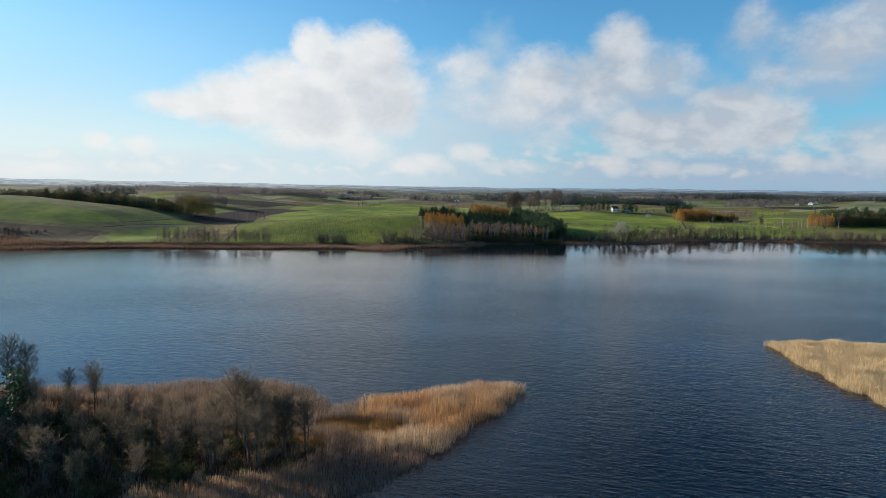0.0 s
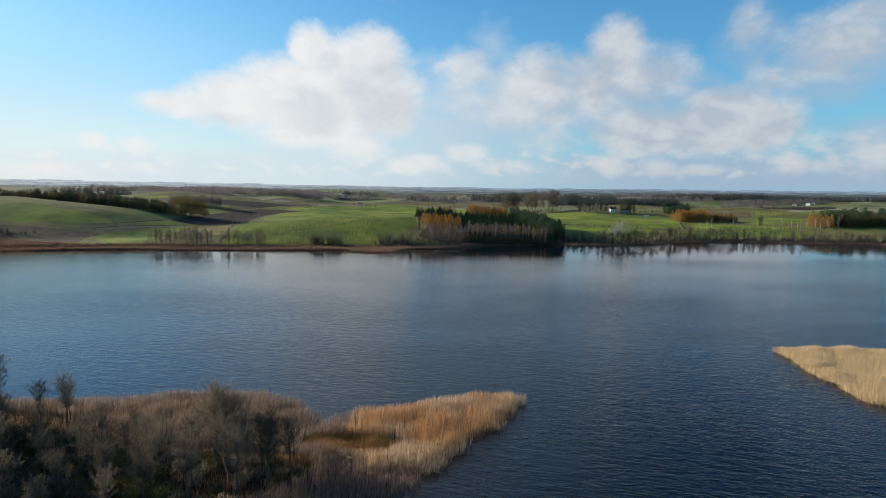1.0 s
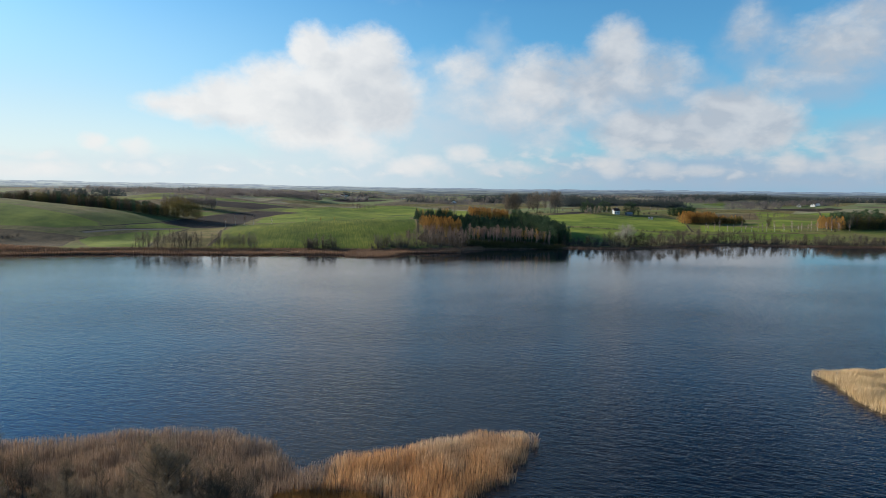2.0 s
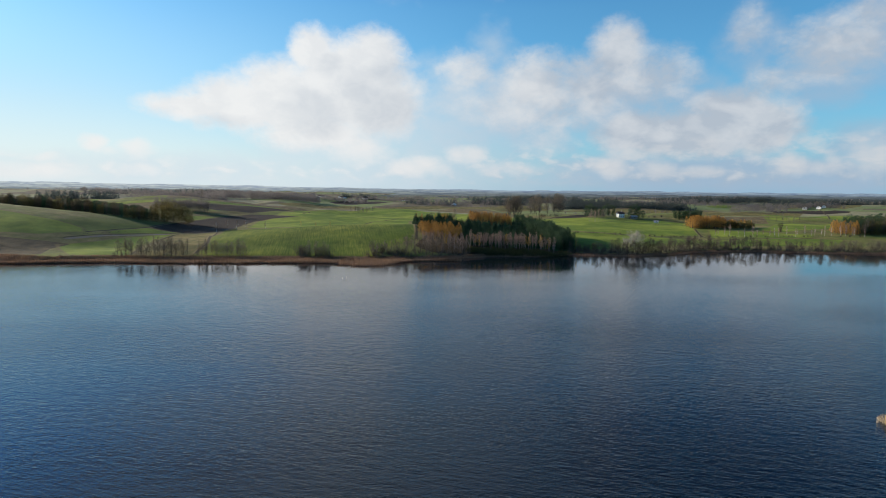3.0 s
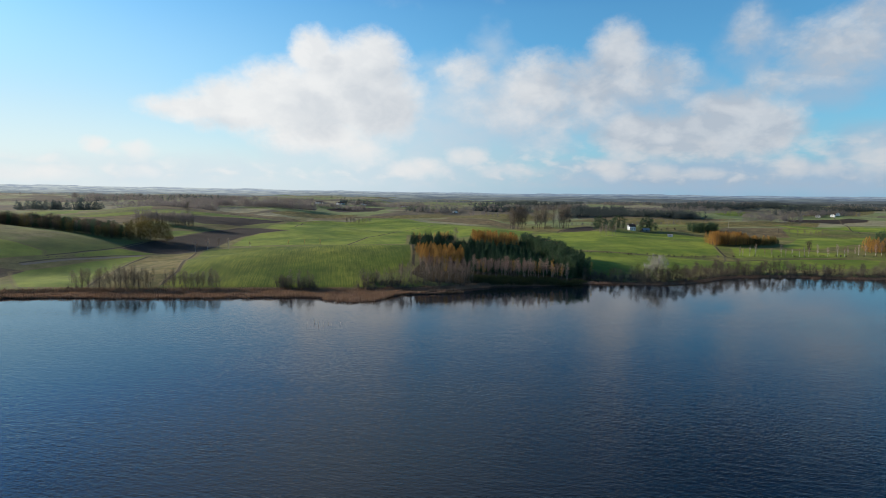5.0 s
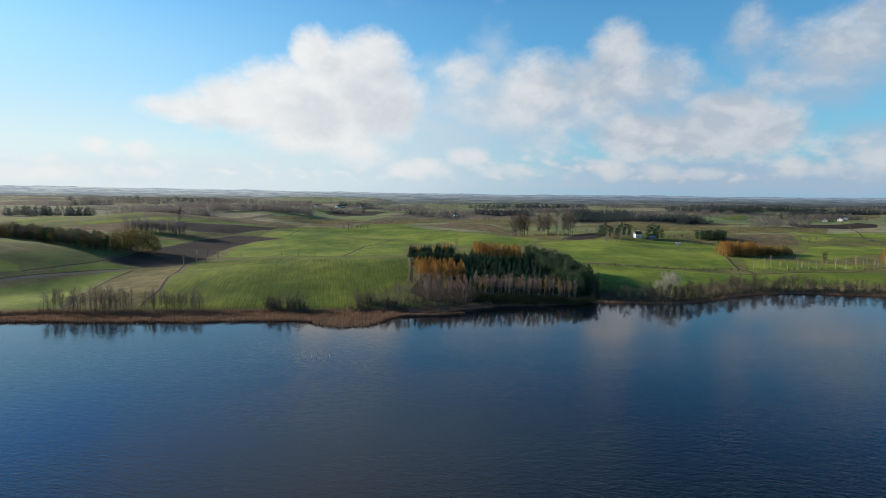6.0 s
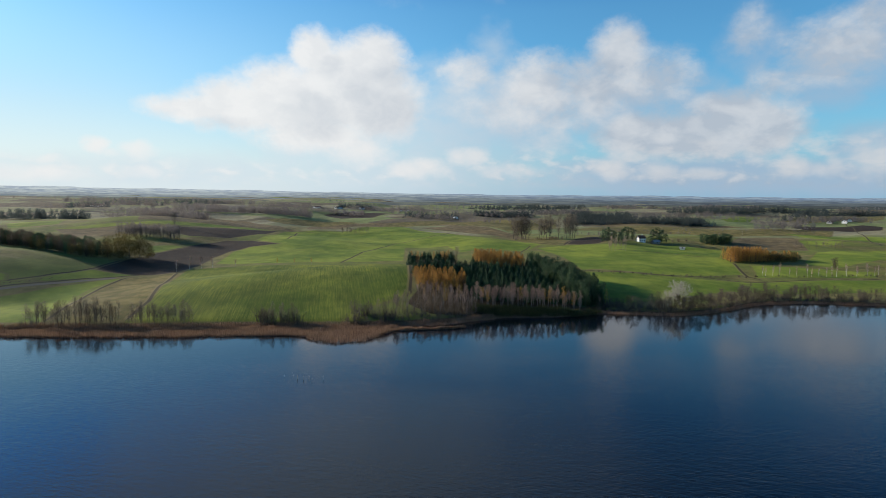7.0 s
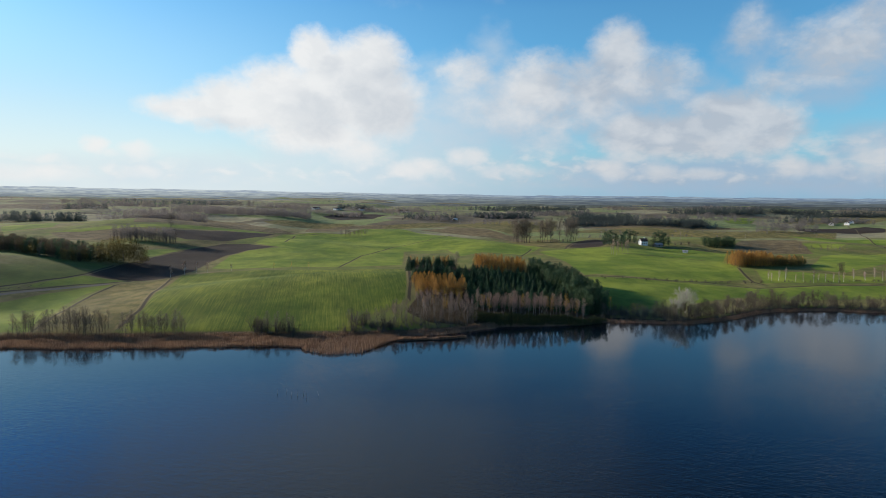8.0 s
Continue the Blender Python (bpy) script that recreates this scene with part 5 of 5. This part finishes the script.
for x, y in scatter(scrub_lot, 1.7, 301):
    (loose if near.random() < 0.16 else massed).append((x, y))
for x, y in loose:
    if near.random() < 0.6:
        plant_one("leafy_shrub", x, y, near.uniform(1.4, 2.8), "dark olive shrub under the bare trees", "spit scrub", near)
    else:
        plant_one("near_shrub", x, y, near.uniform(1.6, 3.2), "tangled leafless grey shrub on the spit", "spit scrub", near)
thicket("leafy_scrub", "leafy_shrub", massed[::3], 0.9, 2.3, "dense dark olive scrub covering the spit", 302)
thicket("bare_scrub", "near_shrub", massed[1::4], 1.0, 2.6, "dense grey-brown leafless scrub covering the spit", 303)


# Buildings -----------------------------------------------------------------------------------
def box(soup, x0, y0, z0, x1, y1, z1):
    k = len(soup.v)
    soup.v += [(x, y, z) for z in (z0, z1) for x, y in ((x0, y0), (x1, y0), (x1, y1), (x0, y1))]
    soup.f += [(k, k + 3, k + 2, k + 1), (k + 4, k + 5, k + 6, k + 7)] + [(k + i, k + (i + 1) % 4, k + 4 + (i + 1) % 4, k + 4 + i) for i in range(4)]


def gable_walls(long, deep, eaves, ridge):
    s = Soup()
    a, b = long / 2, deep / 2
    s.v = [(-a, -b, -0.6), (a, -b, -0.6), (a, b, -0.6), (-a, b, -0.6), (-a, -b, eaves), (a, -b, eaves), (a, b, eaves), (-a, b, eaves), (-a, 0, ridge), (a, 0, ridge)]
    s.f = [(0, 1, 5, 4), (2, 3, 7, 6), (1, 2, 6, 9, 5), (3, 0, 4, 8, 7)]
    return s


def roof_slab(long, deep, eaves, ridge, side):
    s = Soup()
    a, b, over, thick = long / 2 + 0.5, deep / 2, 0.5, 0.22
    drop = (ridge - eaves) / b * over
    rim, top = (side * (b + over), eaves - drop + 0.03), (0, ridge + 0.03)
    s.v = [(x, y, z + h) for h in (0, thick) for x, (y, z) in ((-a, rim), (a, rim), (a, top), (-a, top))]
    s.f = [(0, 1, 2, 3), (7, 6, 5, 4), (0, 4, 5, 1), (1, 5, 6, 2), (2, 6, 7, 3), (3, 7, 4, 0)]
    return s


def house(name, x, y, turn, long, deep, eaves, ridge, wall_mat, roof_mat, label, windows=3, chimney=True, storeys=1):
    root = new(name)
    root.matrix_basis = pose(x, y, float(height(x, y)), 0, 0, turn)
    part("wall", gable_walls(long, deep, eaves, ridge).mesh("wall", wall_mat), root)
    for side in (-1, 1):
        part("roof", roof_slab(long, deep, eaves, ridge, side).mesh("roof", roof_mat), root)
    pane = Soup()
    box(pane, -0.5, -0.04, 0, 0.5, 0.04, 1.3)
    pane = pane.mesh("window", DARK_GLASS)
    for s in range(storeys):
        for n in range(windows):
            for side in (-1, 1):
                w = part("window", pane, root)
                w.location = (-long / 2 + long * (n + 0.5) / windows, side * (deep / 2 + 0.02), 0.9 + 2.7 * s)
    gable = part("window", pane, root)
    gable.location, gable.rotation_euler = (-long / 2 - 0.02, 0, eaves - 0.3), (0, 0, radians(90))
    if chimney:
        c = Soup()
        box(c, -0.4, -0.4, ridge - 0.8, 0.4, 0.4, ridge + 1.1)
        part("chimney", c.mesh("chimney", LIMEWASH), root).location = (long * 0.2, 0.5, 0)
    return tagged(root, label, "house" if chimney else "barn")


house("farmhouse", 201, 741, 12, 7.2, 5.8, 4.3, 6.6, LIMEWASH, ROOF_TILE, "white two-storey farmhouse with tiled roof among dark spruces", 3, True, 2)
house("shed", 216, 739, 12, 7, 5, 2.2, 3.8, GREY_WOOD, ROOF_SHEET, "grey wooden shed with sheet roof beside the farmhouse", 1, False)
house("shed", 231, 706, -20, 4.5, 3, 1.4, 2.4, WHITE_FILM, ROOF_SHEET, "small pale shelter out on the green field", 1, False)
for x, y, turn, long, label in ((-330, 1600, 55, 22, "long white farm building far across the fields"), (-276, 1602, 60, 24, "long white farm building far across the fields"),
                                (-236, 1730, 65, 18, "white farm building far across the fields"), (-762, 1400, 55, 24, "white barn far across the fields"),
                                (700, 1225, 60, 14, "pale farm building beside far trees"), (722, 1215, 50, 12, "pale farm building beside far trees"), (745, 1238, 60, 14, "pale farm building beside far trees"),
                                (-120, 1700, 0, 22, "white farm building far across the fields")):
    house("barn", x, y, turn, long, 8, 3.4, 5.6, LIMEWASH, ROOF_TILE, label, 5, False)


def dome_store(x, y, r):
    s = Soup()
    rings, n = 6, 20
    for i in range(rings):
        a = math.pi / 2 * i / rings
        s.v += [(r * math.cos(a) * math.cos(6.2832 * j / n), r * math.cos(a) * math.sin(6.2832 * j / n), -0.5 + 0.75 * r * math.sin(a)) for j in range(n)]
    s.v.append((0, 0, 0.75 * r - 0.5))
    s.f = [(i * n + j, i * n + (j + 1) % n, (i + 1) * n + (j + 1) % n, (i + 1) * n + j) for i in range(rings - 1) for j in range(n)]
    s.f += [((rings - 1) * n + j, (rings - 1) * n + (j + 1) % n, rings * n) for j in range(n)]
    ob = new("storage_dome", s.mesh("storage_dome", WHITE_FILM))
    ob.location = (x, y, float(height(x, y)))
    tagged(ob, "white rounded storage dome standing far out in the fields", "dome")


dome_store(12, 1300, 5.5)


def pole(x, y, tall, label):
    s = Soup()
    s.tube((0, 0, -0.5), 0.14, (0, 0, tall), 0.10, 6)
    root = new("utility_pole")
    part("post", s.mesh("post", GREY_WOOD), root)
    arm = Soup()
    box(arm, -0.9, -0.06, tall - 0.6, 0.9, 0.06, tall - 0.45)
    part("crossarm", arm.mesh("crossarm", GREY_WOOD), root)
    root.location = (x, y, float(height(x, y)))
    tagged(root, label, "pole", "field poles")


for x, y in ((262, 800), (330, 790), (180, 830)):
    pole(x, y, 9, "grey wooden utility pole standing in the fields")

stake = Soup()
stake.tube((0, 0, -1.2), 0.05, (0.05, 0, 1.1), 0.04, 6)
stake.tube((0.05, 0, 1.1), 0.04, (0.07, 0.01, 1.3), 0.015, 6)
stake = stake.mesh("stake", GREY_WOOD)
for n, (x, y) in enumerate(((-52, 299), (-49.5, 300.5), (-47.4, 297.8), (-45.4, 297.5), (-43.8, 298.5), (-42.4, 296), (-39.2, 298))):
    ob = new("fishing_stake", stake)
    ob.matrix_basis = pose(x, y, 0, one.uniform(-6, 6), one.uniform(-6, 6), n * 50)
    tagged(ob, "weathered wooden fishing stake standing in the lake", "stake", "fishing stakes")
